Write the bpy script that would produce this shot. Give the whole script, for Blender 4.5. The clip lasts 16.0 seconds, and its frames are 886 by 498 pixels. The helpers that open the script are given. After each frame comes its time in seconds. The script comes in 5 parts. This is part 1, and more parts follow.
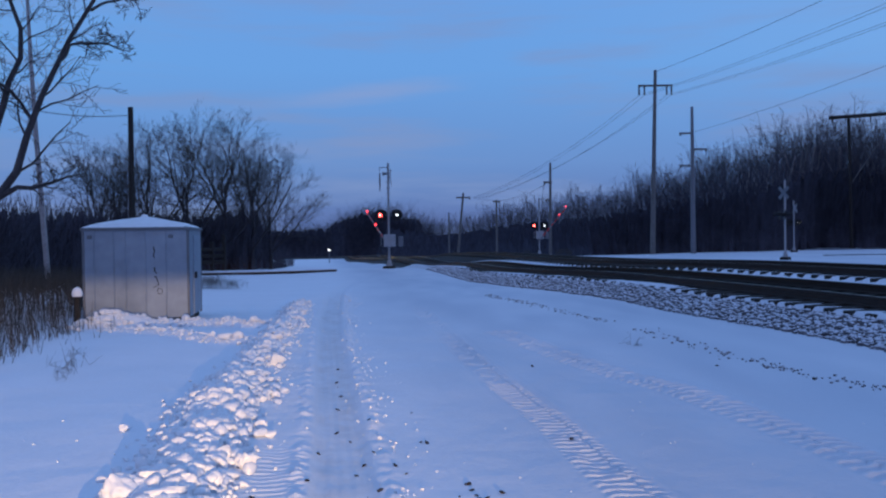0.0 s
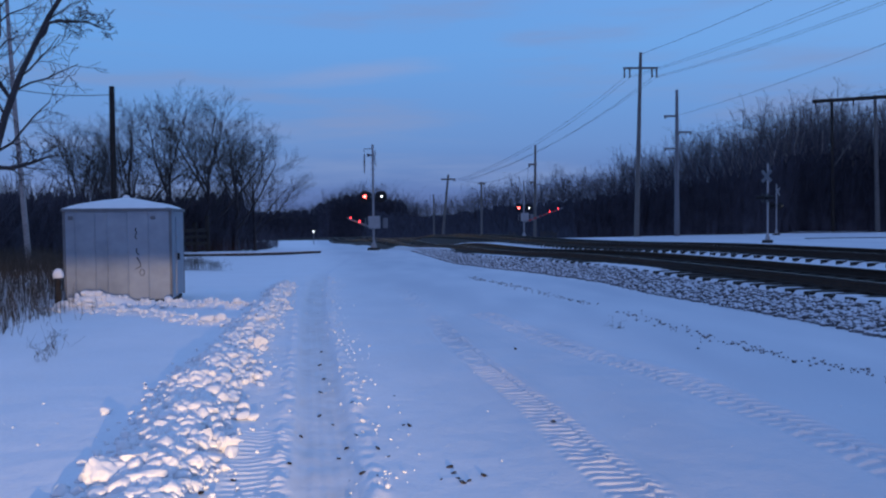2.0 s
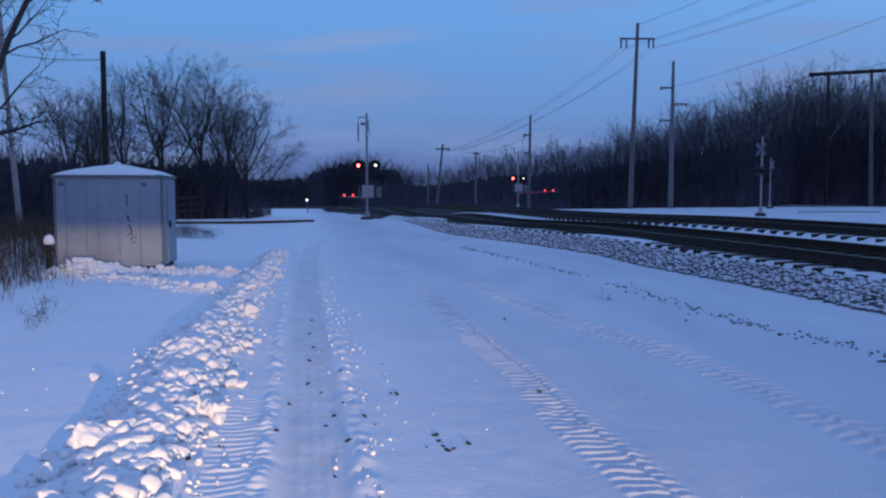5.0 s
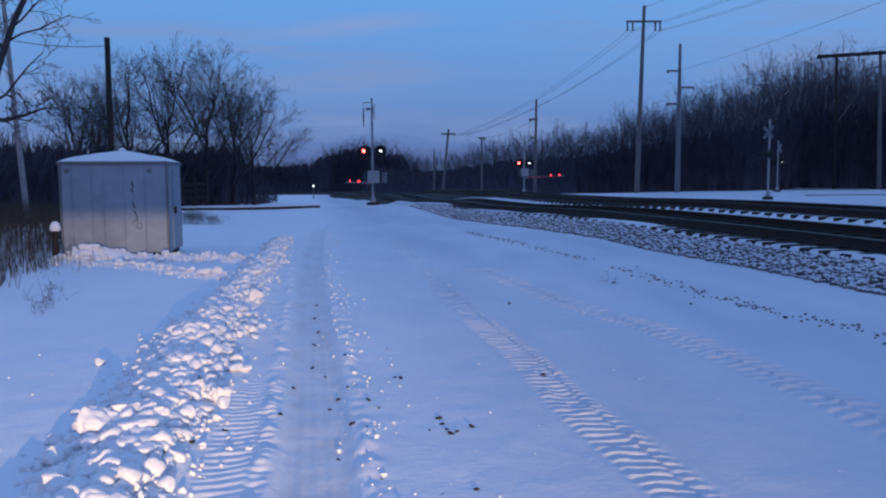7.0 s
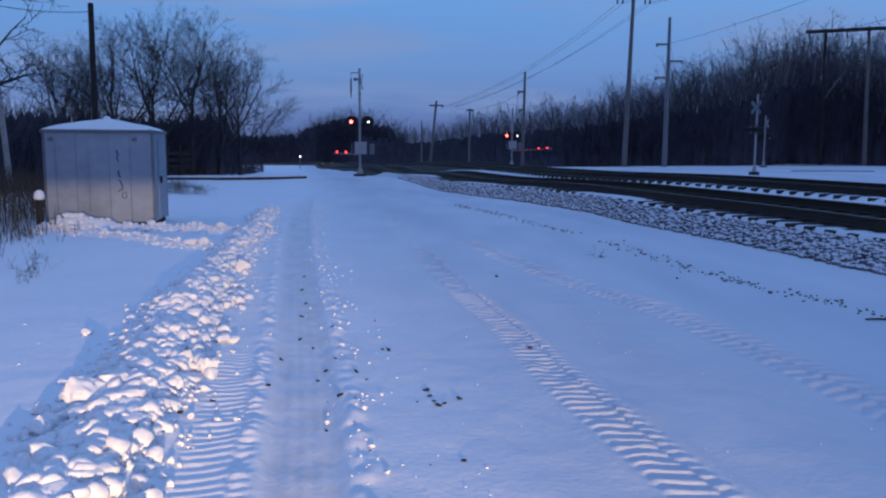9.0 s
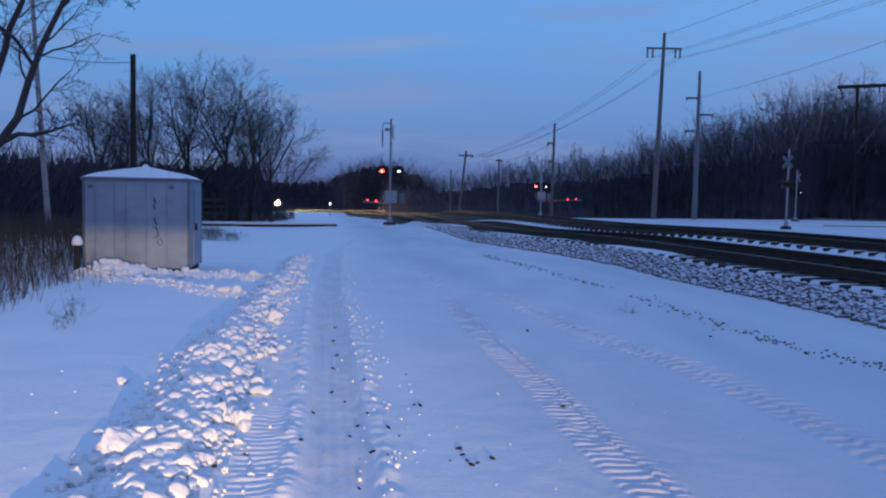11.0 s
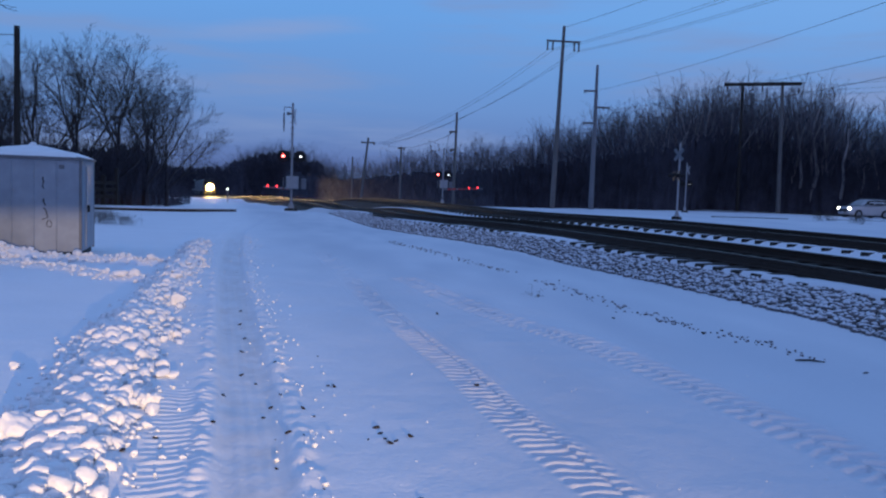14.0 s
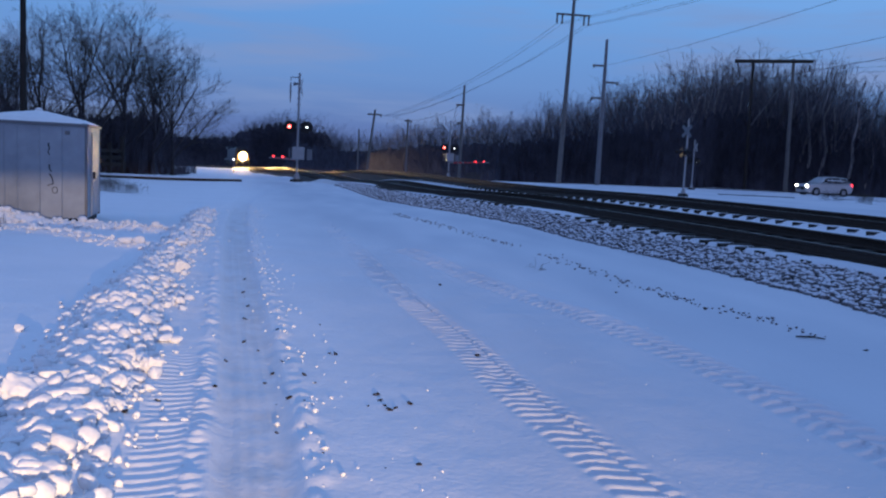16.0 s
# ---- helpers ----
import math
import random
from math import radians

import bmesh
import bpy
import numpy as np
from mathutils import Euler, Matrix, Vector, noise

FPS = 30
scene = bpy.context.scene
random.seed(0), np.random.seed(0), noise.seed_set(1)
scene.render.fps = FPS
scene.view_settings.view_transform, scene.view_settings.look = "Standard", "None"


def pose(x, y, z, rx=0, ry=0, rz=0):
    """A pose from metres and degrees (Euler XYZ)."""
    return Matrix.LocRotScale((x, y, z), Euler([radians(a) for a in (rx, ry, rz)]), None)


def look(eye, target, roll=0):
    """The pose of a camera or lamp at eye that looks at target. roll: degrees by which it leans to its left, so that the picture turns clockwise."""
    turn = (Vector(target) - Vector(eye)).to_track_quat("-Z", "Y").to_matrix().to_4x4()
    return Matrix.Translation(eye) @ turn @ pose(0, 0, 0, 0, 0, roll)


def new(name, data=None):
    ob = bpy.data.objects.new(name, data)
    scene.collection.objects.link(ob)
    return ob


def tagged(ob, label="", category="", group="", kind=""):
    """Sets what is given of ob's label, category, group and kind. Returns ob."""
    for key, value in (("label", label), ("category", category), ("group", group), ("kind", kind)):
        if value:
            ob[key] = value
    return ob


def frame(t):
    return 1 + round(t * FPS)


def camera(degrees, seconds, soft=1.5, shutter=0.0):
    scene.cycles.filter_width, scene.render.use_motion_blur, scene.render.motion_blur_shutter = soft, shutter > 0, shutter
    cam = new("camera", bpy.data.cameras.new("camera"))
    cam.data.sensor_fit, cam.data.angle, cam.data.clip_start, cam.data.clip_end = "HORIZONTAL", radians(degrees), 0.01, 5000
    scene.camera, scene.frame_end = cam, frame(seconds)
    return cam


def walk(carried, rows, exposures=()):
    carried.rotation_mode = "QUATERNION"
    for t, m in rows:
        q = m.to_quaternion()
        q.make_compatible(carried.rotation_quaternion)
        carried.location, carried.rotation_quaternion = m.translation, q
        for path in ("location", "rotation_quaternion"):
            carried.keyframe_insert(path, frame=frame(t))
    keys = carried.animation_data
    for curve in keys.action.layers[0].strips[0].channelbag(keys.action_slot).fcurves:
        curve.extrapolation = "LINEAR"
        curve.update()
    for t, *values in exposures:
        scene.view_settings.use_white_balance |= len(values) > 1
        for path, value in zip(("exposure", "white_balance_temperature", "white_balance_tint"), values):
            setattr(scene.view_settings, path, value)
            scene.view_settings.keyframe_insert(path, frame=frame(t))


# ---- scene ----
cam = camera(56.59, 16.0, soft=2.2)
PATH = [  # seconds, x, y, z, pitch, roll, yaw
    (0, -0.009, 0.000, 1.588, 89.25, 0.78, -0.33),
    (0.5, -0.001, 0.002, 1.599, 89.27, 1.37, -0.49),
    (1, -0.002, 0.011, 1.603, 88.50, 0.52, -1.43),
    (1.5, 0.023, 0.007, 1.610, 87.33, 0.16, -2.29),
    (2, 0.005, 0.011, 1.601, 87.96, 0.56, -1.38),
    (2.5, 0.010, 0.009, 1.593, 88.02, 0.49, -1.89),
    (3, 0.007, 0.004, 1.602, 87.80, 0.12, -2.05),
    (3.5, 0.019, 0.011, 1.581, 87.76, 0.10, -2.10),
    (3.7, -0.000, -0.000, 1.600, 87.32, 0.26, -2.22),
    (5.8, 0.071, -0.008, 1.606, 85.78, -0.21, -1.37),
    (6, 0.063, -0.007, 1.602, 86.02, 0.06, -1.00),
    (6.5, 0.067, -0.011, 1.599, 85.68, 0.01, -0.42),
    (7, 0.075, 0.002, 1.592, 84.85, 0.28, -1.33),
    (7.5, 0.069, -0.004, 1.593, 85.08, 0.24, -1.13),
    (8, 0.074, -0.000, 1.582, 84.01, -0.42, -2.14),
    (8.5, 0.073, 0.001, 1.591, 82.95, 0.23, -2.83),
    (8.7, 0.069, 0.007, 1.592, 82.78, 0.02, -2.62),
    (11, 0.003, -0.020, 1.659, 86.25, -1.12, -0.23),
    (11.5, 0.033, -0.031, 1.626, 86.86, -1.33, 0.34),
    (12, 0.004, -0.033, 1.602, 88.26, -0.79, -1.45),
    (12.5, -0.014, -0.015, 1.591, 89.06, -0.91, -1.61),
    (13, -0.143, -0.004, 1.552, 86.54, -0.35, -5.05),
    (13.5, -0.097, 0.021, 1.577, 85.87, -1.02, -6.25),
    (14, -0.113, 0.018, 1.583, 85.63, -1.97, -7.11),
    (14.5, -0.091, 0.007, 1.586, 85.49, -1.90, -6.23),
    (15, -0.103, 0.020, 1.583, 85.49, -1.23, -6.06),
    (15.5, -0.075, -0.009, 1.578, 84.25, -1.51, -6.74),
    (16, -0.093, 0.001, 1.557, 83.79, -2.85, -6.66),
]
walk(cam, [(r[0], pose(*r[1:])) for r in PATH])

# ---------- light ----------
EYE = 1.6


def spot(azimuth, distance, z=0.0):
    """A place by its bearing from the viewer, clockwise from +y, in degrees."""
    a = radians(azimuth)
    return Vector((distance * math.sin(a), distance * math.cos(a), z))


def height(elevation, distance):
    return EYE + distance * math.tan(radians(elevation))


def make_world():
    """Dusk sky: deep blue ahead with mauve near the horizon, a paler afterglow behind the viewer, thin streaks of cloud."""
    world = bpy.data.worlds.new("dusk_sky")
    scene.world = world
    world.use_nodes = True
    nt = world.node_tree
    N, L = nt.nodes, nt.links
    N.clear()
    out, bg = N.new("ShaderNodeOutputWorld"), N.new("ShaderNodeBackground")
    L.new(bg.outputs[0], out.inputs[0])
    tc, sep = N.new("ShaderNodeTexCoord"), N.new("ShaderNodeSeparateXYZ")
    L.new(tc.outputs["Generated"], sep.inputs[0])

    def ramp(stops):
        r = N.new("ShaderNodeValToRGB")
        e = r.color_ramp.elements
        while len(e) < len(stops):
            e.new(0.5)
        for k, (p, c) in zip(e, stops):
            k.position, k.color = p, (*c, 1)
        return r

    def mixer(kind="MIX"):
        m = N.new("ShaderNodeMix")
        m.data_type, m.blend_type = "RGBA", kind
        return m

    def smooth(a, b, lo=0.0, hi=1.0):
        m = N.new("ShaderNodeMapRange")
        m.interpolation_type = "SMOOTHSTEP"
        m.inputs[1].default_value, m.inputs[2].default_value = a, b
        m.inputs[3].default_value, m.inputs[4].default_value = lo, hi
        return m

    ahead = ramp([(0.0, (0.095, 0.150, 0.360)), (0.03, (0.120, 0.195, 0.450)), (0.09, (0.145, 0.285, 0.61)), (0.2, (0.143, 0.355, 0.765)),
                  (0.42, (0.155, 0.35, 0.785)), (1.0, (0.185, 0.335, 0.74))])
    glow = ramp([(0.0, (0.32, 0.30, 0.45)), (0.15, (0.31, 0.33, 0.57)), (0.45, (0.24, 0.335, 0.68)), (1.0, (0.185, 0.335, 0.74))])
    L.new(sep.outputs[2], ahead.inputs[0])
    L.new(sep.outputs[2], glow.inputs[0])
    paler = mixer()
    paler.inputs[7].default_value = (0.225, 0.44, 0.83, 1)
    side = smooth(0.0, 0.75, 0.0, 0.55)
    high = smooth(0.08, 0.22)
    both_ways = N.new("ShaderNodeMath")
    both_ways.operation = "MULTIPLY"
    L.new(sep.outputs[0], side.inputs[0])
    L.new(sep.outputs[2], high.inputs[0])
    L.new(side.outputs[0], both_ways.inputs[0])
    L.new(high.outputs[0], both_ways.inputs[1])
    L.new(both_ways.outputs[0], paler.inputs[0])
    L.new(ahead.outputs[0], paler.inputs[6])
    behind = smooth(0.35, -0.6)
    L.new(sep.outputs[1], behind.inputs[0])
    both = mixer()
    L.new(behind.outputs[0], both.inputs[0])
    L.new(paler.outputs[2], both.inputs[6])
    L.new(glow.outputs[0], both.inputs[7])
    # thin clouds: direction flattened on a plane overhead, stretched sideways
    mapping = N.new("ShaderNodeMapping")
    mapping.inputs["Scale"].default_value = (1.3, 1.3, 11.0)
    mapping.inputs["Rotation"].default_value = (0.0, radians(-5), 0.0)
    L.new(tc.outputs["Generated"], mapping.inputs[0])
    noi = N.new("ShaderNodeTexNoise")
    noi.inputs["Scale"].default_value, noi.inputs["Detail"].default_value, noi.inputs["Roughness"].default_value = 2.2, 5, 0.55
    L.new(mapping.outputs[0], noi.inputs[0])
    veil = smooth(0.42, 0.72, 0.0, 0.95)
    L.new(noi.outputs[0], veil.inputs[0])
    fade = smooth(0.55, 0.1)
    L.new(sep.outputs[2], fade.inputs[0])
    amount = N.new("ShaderNodeMath")
    amount.operation = "MULTIPLY"
    L.new(veil.outputs[0], amount.inputs[0])
    L.new(fade.outputs[0], amount.inputs[1])
    cloudy = mixer()
    cloudy.inputs[7].default_value = (0.205, 0.305, 0.57, 1)
    L.new(amount.outputs[0], cloudy.inputs[0])
    L.new(both.outputs[2], cloudy.inputs[6])
    # one long rosy streak
    streak = N.new("ShaderNodeMapping")
    streak.inputs["Location"].default_value = (0.085, 0.0, -0.173)
    L.new(tc.outputs["Generated"], streak.inputs[0])
    level = N.new("ShaderNodeMapping")
    level.inputs["Rotation"].default_value = (0.0, radians(6.5), 0.0)
    L.new(streak.outputs[0], level.inputs[0])
    tilt = N.new("ShaderNodeMapping")
    tilt.inputs["Scale"].default_value = (1 / 0.13, 0.0, 1 / 0.0135)
    L.new(level.outputs[0], tilt.inputs[0])
    wob = N.new("ShaderNodeVectorMath")
    wob.operation = "MULTIPLY_ADD"
    soft = N.new("ShaderNodeTexNoise")
    soft.inputs["Scale"].default_value, soft.inputs["Detail"].default_value = 9.0, 4
    L.new(mapping.outputs[0], soft.inputs[0])
    wob.inputs[1].default_value = (0.9, 0.0, 0.9)
    L.new(soft.outputs["Color"], wob.inputs[0])
    L.new(tilt.outputs[0], wob.inputs[2])
    shift = N.new("ShaderNodeVectorMath")
    shift.operation = "SUBTRACT"
    shift.inputs[1].default_value = (0.45, 0.0, 0.45)
    L.new(wob.outputs[0], shift.inputs[0])
    size = N.new("ShaderNodeVectorMath")
    size.operation = "LENGTH"
    L.new(shift.outputs[0], size.inputs[0])
    body = smooth(1.25, 0.0, 0.0, 0.55)
    L.new(size.outputs["Value"], body.inputs[0])
    front = smooth(0.2, 0.6)
    L.new(sep.outputs[1], front.inputs[0])
    where = N.new("ShaderNodeMath")
    where.operation = "MULTIPLY"
    L.new(body.outputs[0], where.inputs[0])
    L.new(front.outputs[0], where.inputs[1])
    rosy = mixer()
    rosy.inputs[7].default_value = (0.27, 0.35, 0.60, 1)
    L.new(where.outputs[0], rosy.inputs[0])
    L.new(cloudy.outputs[2], rosy.inputs[6])
    L.new(rosy.outputs[2], bg.inputs[0])
    bg.inputs[1].default_value = 1.0


make_world()

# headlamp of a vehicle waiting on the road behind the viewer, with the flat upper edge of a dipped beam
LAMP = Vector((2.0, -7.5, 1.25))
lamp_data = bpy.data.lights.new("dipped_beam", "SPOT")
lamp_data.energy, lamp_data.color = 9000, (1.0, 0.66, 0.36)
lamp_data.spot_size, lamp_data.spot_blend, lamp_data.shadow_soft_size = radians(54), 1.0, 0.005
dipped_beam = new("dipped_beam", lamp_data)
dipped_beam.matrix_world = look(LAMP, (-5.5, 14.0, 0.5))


# ---------- materials ----------
def material(name, color, rough=0.7, metal=0.0, scale=6.0, vary=0.25, bump=0.0, fine=60.0, tint=None, each=0.0, islands=0.0, snow=0.0, spec=0.3):
    """A surface with patches at one scale and grain at another. snow: how much lies on its upward faces."""
    m = bpy.data.materials.new(name)
    m.use_nodes = True
    nt = m.node_tree
    N, L = nt.nodes, nt.links
    p = N["Principled BSDF"]
    p.inputs["Roughness"].default_value, p.inputs["Metallic"].default_value = rough, metal
    p.inputs["Specular IOR Level"].default_value = spec
    tc = N.new("ShaderNodeTexCoord")
    big, small = N.new("ShaderNodeTexNoise"), N.new("ShaderNodeTexNoise")
    big.inputs["Scale"].default_value, big.inputs["Detail"].default_value = scale, 4
    small.inputs["Scale"].default_value, small.inputs["Detail"].default_value = fine, 5
    for n in (big, small):
        L.new(tc.outputs["Object"], n.inputs[0])
    add = N.new("ShaderNodeMath")
    add.operation = "MULTIPLY_ADD"
    add.inputs[1].default_value = 0.5
    half = N.new("ShaderNodeMath")
    half.operation = "MULTIPLY"
    half.inputs[1].default_value = 0.5
    L.new(big.outputs[0], half.inputs[0])
    L.new(small.outputs[0], add.inputs[0])
    L.new(half.outputs[0], add.inputs[2])
    value = add.outputs[0]
    for amount, socket in ((each, "obj"), (islands, "geo")):
        if amount:
            info = N.new("ShaderNodeObjectInfo" if socket == "obj" else "ShaderNodeNewGeometry")
            k = N.new("ShaderNodeMath")
            k.operation = "MULTIPLY_ADD"
            k.inputs[1].default_value = amount
            L.new(info.outputs["Random" if socket == "obj" else "Random Per Island"], k.inputs[0])
            L.new(value, k.inputs[2])
            value = k.outputs[0]
    r = N.new("ShaderNodeValToRGB")
    c = Vector(color)
    t = Vector(tint) if tint else c
    e = r.color_ramp.elements
    e[0].position, e[0].color = 0.3, (*(c * (1 - vary)), 1)
    e[1].position, e[1].color = 0.72 + each + islands, (*(t * (1 + vary)), 1)
    L.new(value, r.inputs[0])
    color_out = r.outputs[0]
    if snow:
        geo, sep = N.new("ShaderNodeNewGeometry"), N.new("ShaderNodeSeparateXYZ")
        L.new(geo.outputs["Normal"], sep.inputs[0])
        k = N.new("ShaderNodeMath")
        k.operation = "MULTIPLY_ADD"
        k.inputs[1].default_value = 0.5
        L.new(value, k.inputs[0])
        L.new(sep.outputs[2], k.inputs[2])
        edge = N.new("ShaderNodeMapRange")
        edge.inputs[1].default_value, edge.inputs[2].default_value = 1.05 - snow, 1.25 - snow
        L.new(k.outputs[0], edge.inputs[0])
        mix = N.new("ShaderNodeMix")
        mix.data_type = "RGBA"
        # greyer than open snow: weaker skylight on the slope put into its colour
        mix.inputs[7].default_value = (0.60, 0.63, 0.69, 1)
        L.new(edge.outputs[0], mix.inputs[0])
        L.new(color_out, mix.inputs[6])
        color_out = mix.outputs[2]
    L.new(color_out, p.inputs["Base Color"])
    if bump:
        b = N.new("ShaderNodeBump")
        b.inputs["Strength"].default_value, b.inputs["Distance"].default_value = bump, 0.02
        L.new(value, b.inputs["Height"])
        L.new(b.outputs[0], p.inputs["Normal"])
    return m


def glowing(name, color, strength):
    m = bpy.data.materials.new(name)
    m.use_nodes = True
    p = m.node_tree.nodes["Principled BSDF"]
    p.inputs["Base Color"].default_value = (*color, 1)
    p.inputs["Emission Color"].default_value = (*color, 1)
    p.inputs["Emission Strength"].default_value = strength
    return m


def snow_material(name):
    """Snow with fine grain; ploughed and driven parts are greyer, by the attribute dirt; the dimmer light on the right
    is put into the colour by a second attribute.
    """
    m = material(name, (0.80, 0.82, 0.86), rough=0.75, scale=0.9, vary=0.05, bump=0.45, fine=24.0, spec=0.15)
    nt = m.node_tree
    N, L = nt.nodes, nt.links
    p = N["Principled BSDF"]
    old = p.inputs["Base Color"].links[0].from_socket
    att = N.new("ShaderNodeAttribute")
    att.attribute_name = "dirt"
    speck = N.new("ShaderNodeTexNoise")
    speck.inputs["Scale"].default_value, speck.inputs["Detail"].default_value = 7.0, 6
    tc = N.new("ShaderNodeTexCoord")
    L.new(tc.outputs["Object"], speck.inputs[0])
    mr = N.new("ShaderNodeMapRange")
    mr.inputs[1].default_value, mr.inputs[2].default_value, mr.inputs[3].default_value, mr.inputs[4].default_value = 0.3, 0.7, 0.45, 1.15
    L.new(speck.outputs[0], mr.inputs[0])
    k = N.new("ShaderNodeMath")
    k.operation = "MULTIPLY"
    k.use_clamp = True
    L.new(att.outputs["Fac"], k.inputs[0])
    L.new(mr.outputs[0], k.inputs[1])
    mix = N.new("ShaderNodeMix")
    mix.data_type = "RGBA"
    mix.inputs[7].default_value = (0.42, 0.36, 0.33, 1)
    L.new(k.outputs[0], mix.inputs[0])
    # darker bluish tone that stands in for weaker light on the right
    dim_mask = N.new("ShaderNodeAttribute")
    dim_mask.attribute_name = "right_dim"
    dimmed = N.new("ShaderNodeMix")
    dimmed.data_type = "RGBA"
    dimmed.inputs[7].default_value = (0.555, 0.595, 0.665, 1)
    L.new(dim_mask.outputs["Fac"], dimmed.inputs[0])
    L.new(old, dimmed.inputs[6])
    L.new(dimmed.outputs[2], mix.inputs[6])
    L.new(mix.outputs[2], p.inputs["Base Color"])
    return m


SNOW = snow_material("snow")
CLOD = material("packed_snow", (0.82, 0.83, 0.85), rough=0.8, scale=5, vary=0.06, bump=0.6, fine=30, spec=0.15)
STEEL_WALL = material("galvanised_sheet", (0.235, 0.28, 0.34), rough=0.5, metal=0.25, scale=1.3, vary=0.16, bump=0.05, fine=6, tint=(0.285, 0.33, 0.39), each=0.18)
STEEL = material("grey_painted_steel", (0.16, 0.17, 0.19), rough=0.5, metal=0.4, scale=3, vary=0.2, fine=40)
ALU = material("bare_aluminium", (0.30, 0.31, 0.33), rough=0.5, metal=0.5, scale=4, vary=0.15, fine=40)
BLACK = material("matt_black_paint", (0.012, 0.012, 0.014), rough=0.6, scale=5, vary=0.3)
WHITE = material("white_reflective_sheet", (0.5, 0.5, 0.52), rough=0.4, scale=8, vary=0.08)
REDPAINT = material("red_reflective_sheet", (0.45, 0.03, 0.03), rough=0.4, scale=8, vary=0.1)
CONCRETE = material("weathered_concrete", (0.34, 0.33, 0.31), rough=0.9, scale=4, vary=0.25, bump=0.4)
RAIL = material("rusty_rail", (0.035, 0.026, 0.022), rough=0.65, metal=0.2, scale=12, vary=0.4, bump=0.2)
RAILTOP = material("polished_rail_head", (0.14, 0.125, 0.115), rough=0.4, metal=0.9, scale=12, vary=0.2)
TIE = material("creosoted_tie", (0.030, 0.025, 0.022), rough=0.85, scale=6, vary=0.4, bump=0.5, each=0.1)
BED = material("dark_gravel", (0.040, 0.036, 0.034), rough=0.95, scale=3, vary=0.5, bump=1.0, fine=30)
STONE = material("ballast_stone", (0.068, 0.070, 0.086), rough=0.9, scale=8, vary=0.4, bump=0.4, islands=0.5, tint=(0.13, 0.125, 0.135), snow=0.14)
POLEWOOD = material("grey_weathered_pole", (0.135, 0.13, 0.128), rough=0.85, scale=3, vary=0.25, bump=0.4, fine=45)
DARKWOOD = material("dark_creosoted_pole", (0.030, 0.026, 0.024), rough=0.85, scale=3, vary=0.35, bump=0.4)
BARK = material("dark_bark", (0.056, 0.051, 0.055), rough=0.9, scale=3, vary=0.4, bump=0.6, fine=30)
PALEBARK = material("pale_bark", (0.30, 0.28, 0.28), rough=0.85, scale=2.5, vary=0.4, bump=0.4, fine=18)
WOODS = material("bare_woods", (0.055, 0.054, 0.068), rough=0.95, scale=0.25, vary=0.35, islands=0.35, tint=(0.118, 0.116, 0.142))
THICKET = material("dark_undergrowth", (0.058, 0.058, 0.076), rough=1.0, scale=0.7, vary=0.5, bump=1.0, fine=9, spec=0.0)
BRUSH = material("grey_brush", (0.085, 0.083, 0.104), rough=1.0, scale=0.7, vary=0.5, bump=1.0, fine=9, spec=0.0)
TWIGS = material("pale_twigs", (0.105, 0.10, 0.115), rough=0.95, scale=0.4, vary=0.3, islands=0.3, tint=(0.20, 0.19, 0.21))
DRYGRASS = material("dry_grass", (0.040, 0.037, 0.034), rough=0.95, scale=1.2, vary=0.4, islands=0.5, tint=(0.075, 0.067, 0.058))
WIRE = material("dark_wire", (0.03, 0.03, 0.035), rough=0.6)
GLASSY = material("porcelain_insulator", (0.06, 0.05, 0.05), rough=0.25)
RED_GLOW = glowing("red_lamp", (1.0, 0.09, 0.08), 14)
DIM_RED = glowing("gate_lamp", (1.0, 0.04, 0.05), 5)
WHITE_GLOW = glowing("white_lamp", (0.9, 0.95, 1.0), 5)
HEAD_GLOW = glowing("headlight", (1.0, 0.66, 0.30), 9500)
# painted halo round the headlight; its edge colour also serves the ditch lights
HALO_GLOW = glowing("headlight_halo", (1.0, 0.66, 0.24), 3.6)
EDGE_AND_DITCH_GLOW = glowing("halo_edge_and_ditch", (1.0, 0.48, 0.11), 1.5)


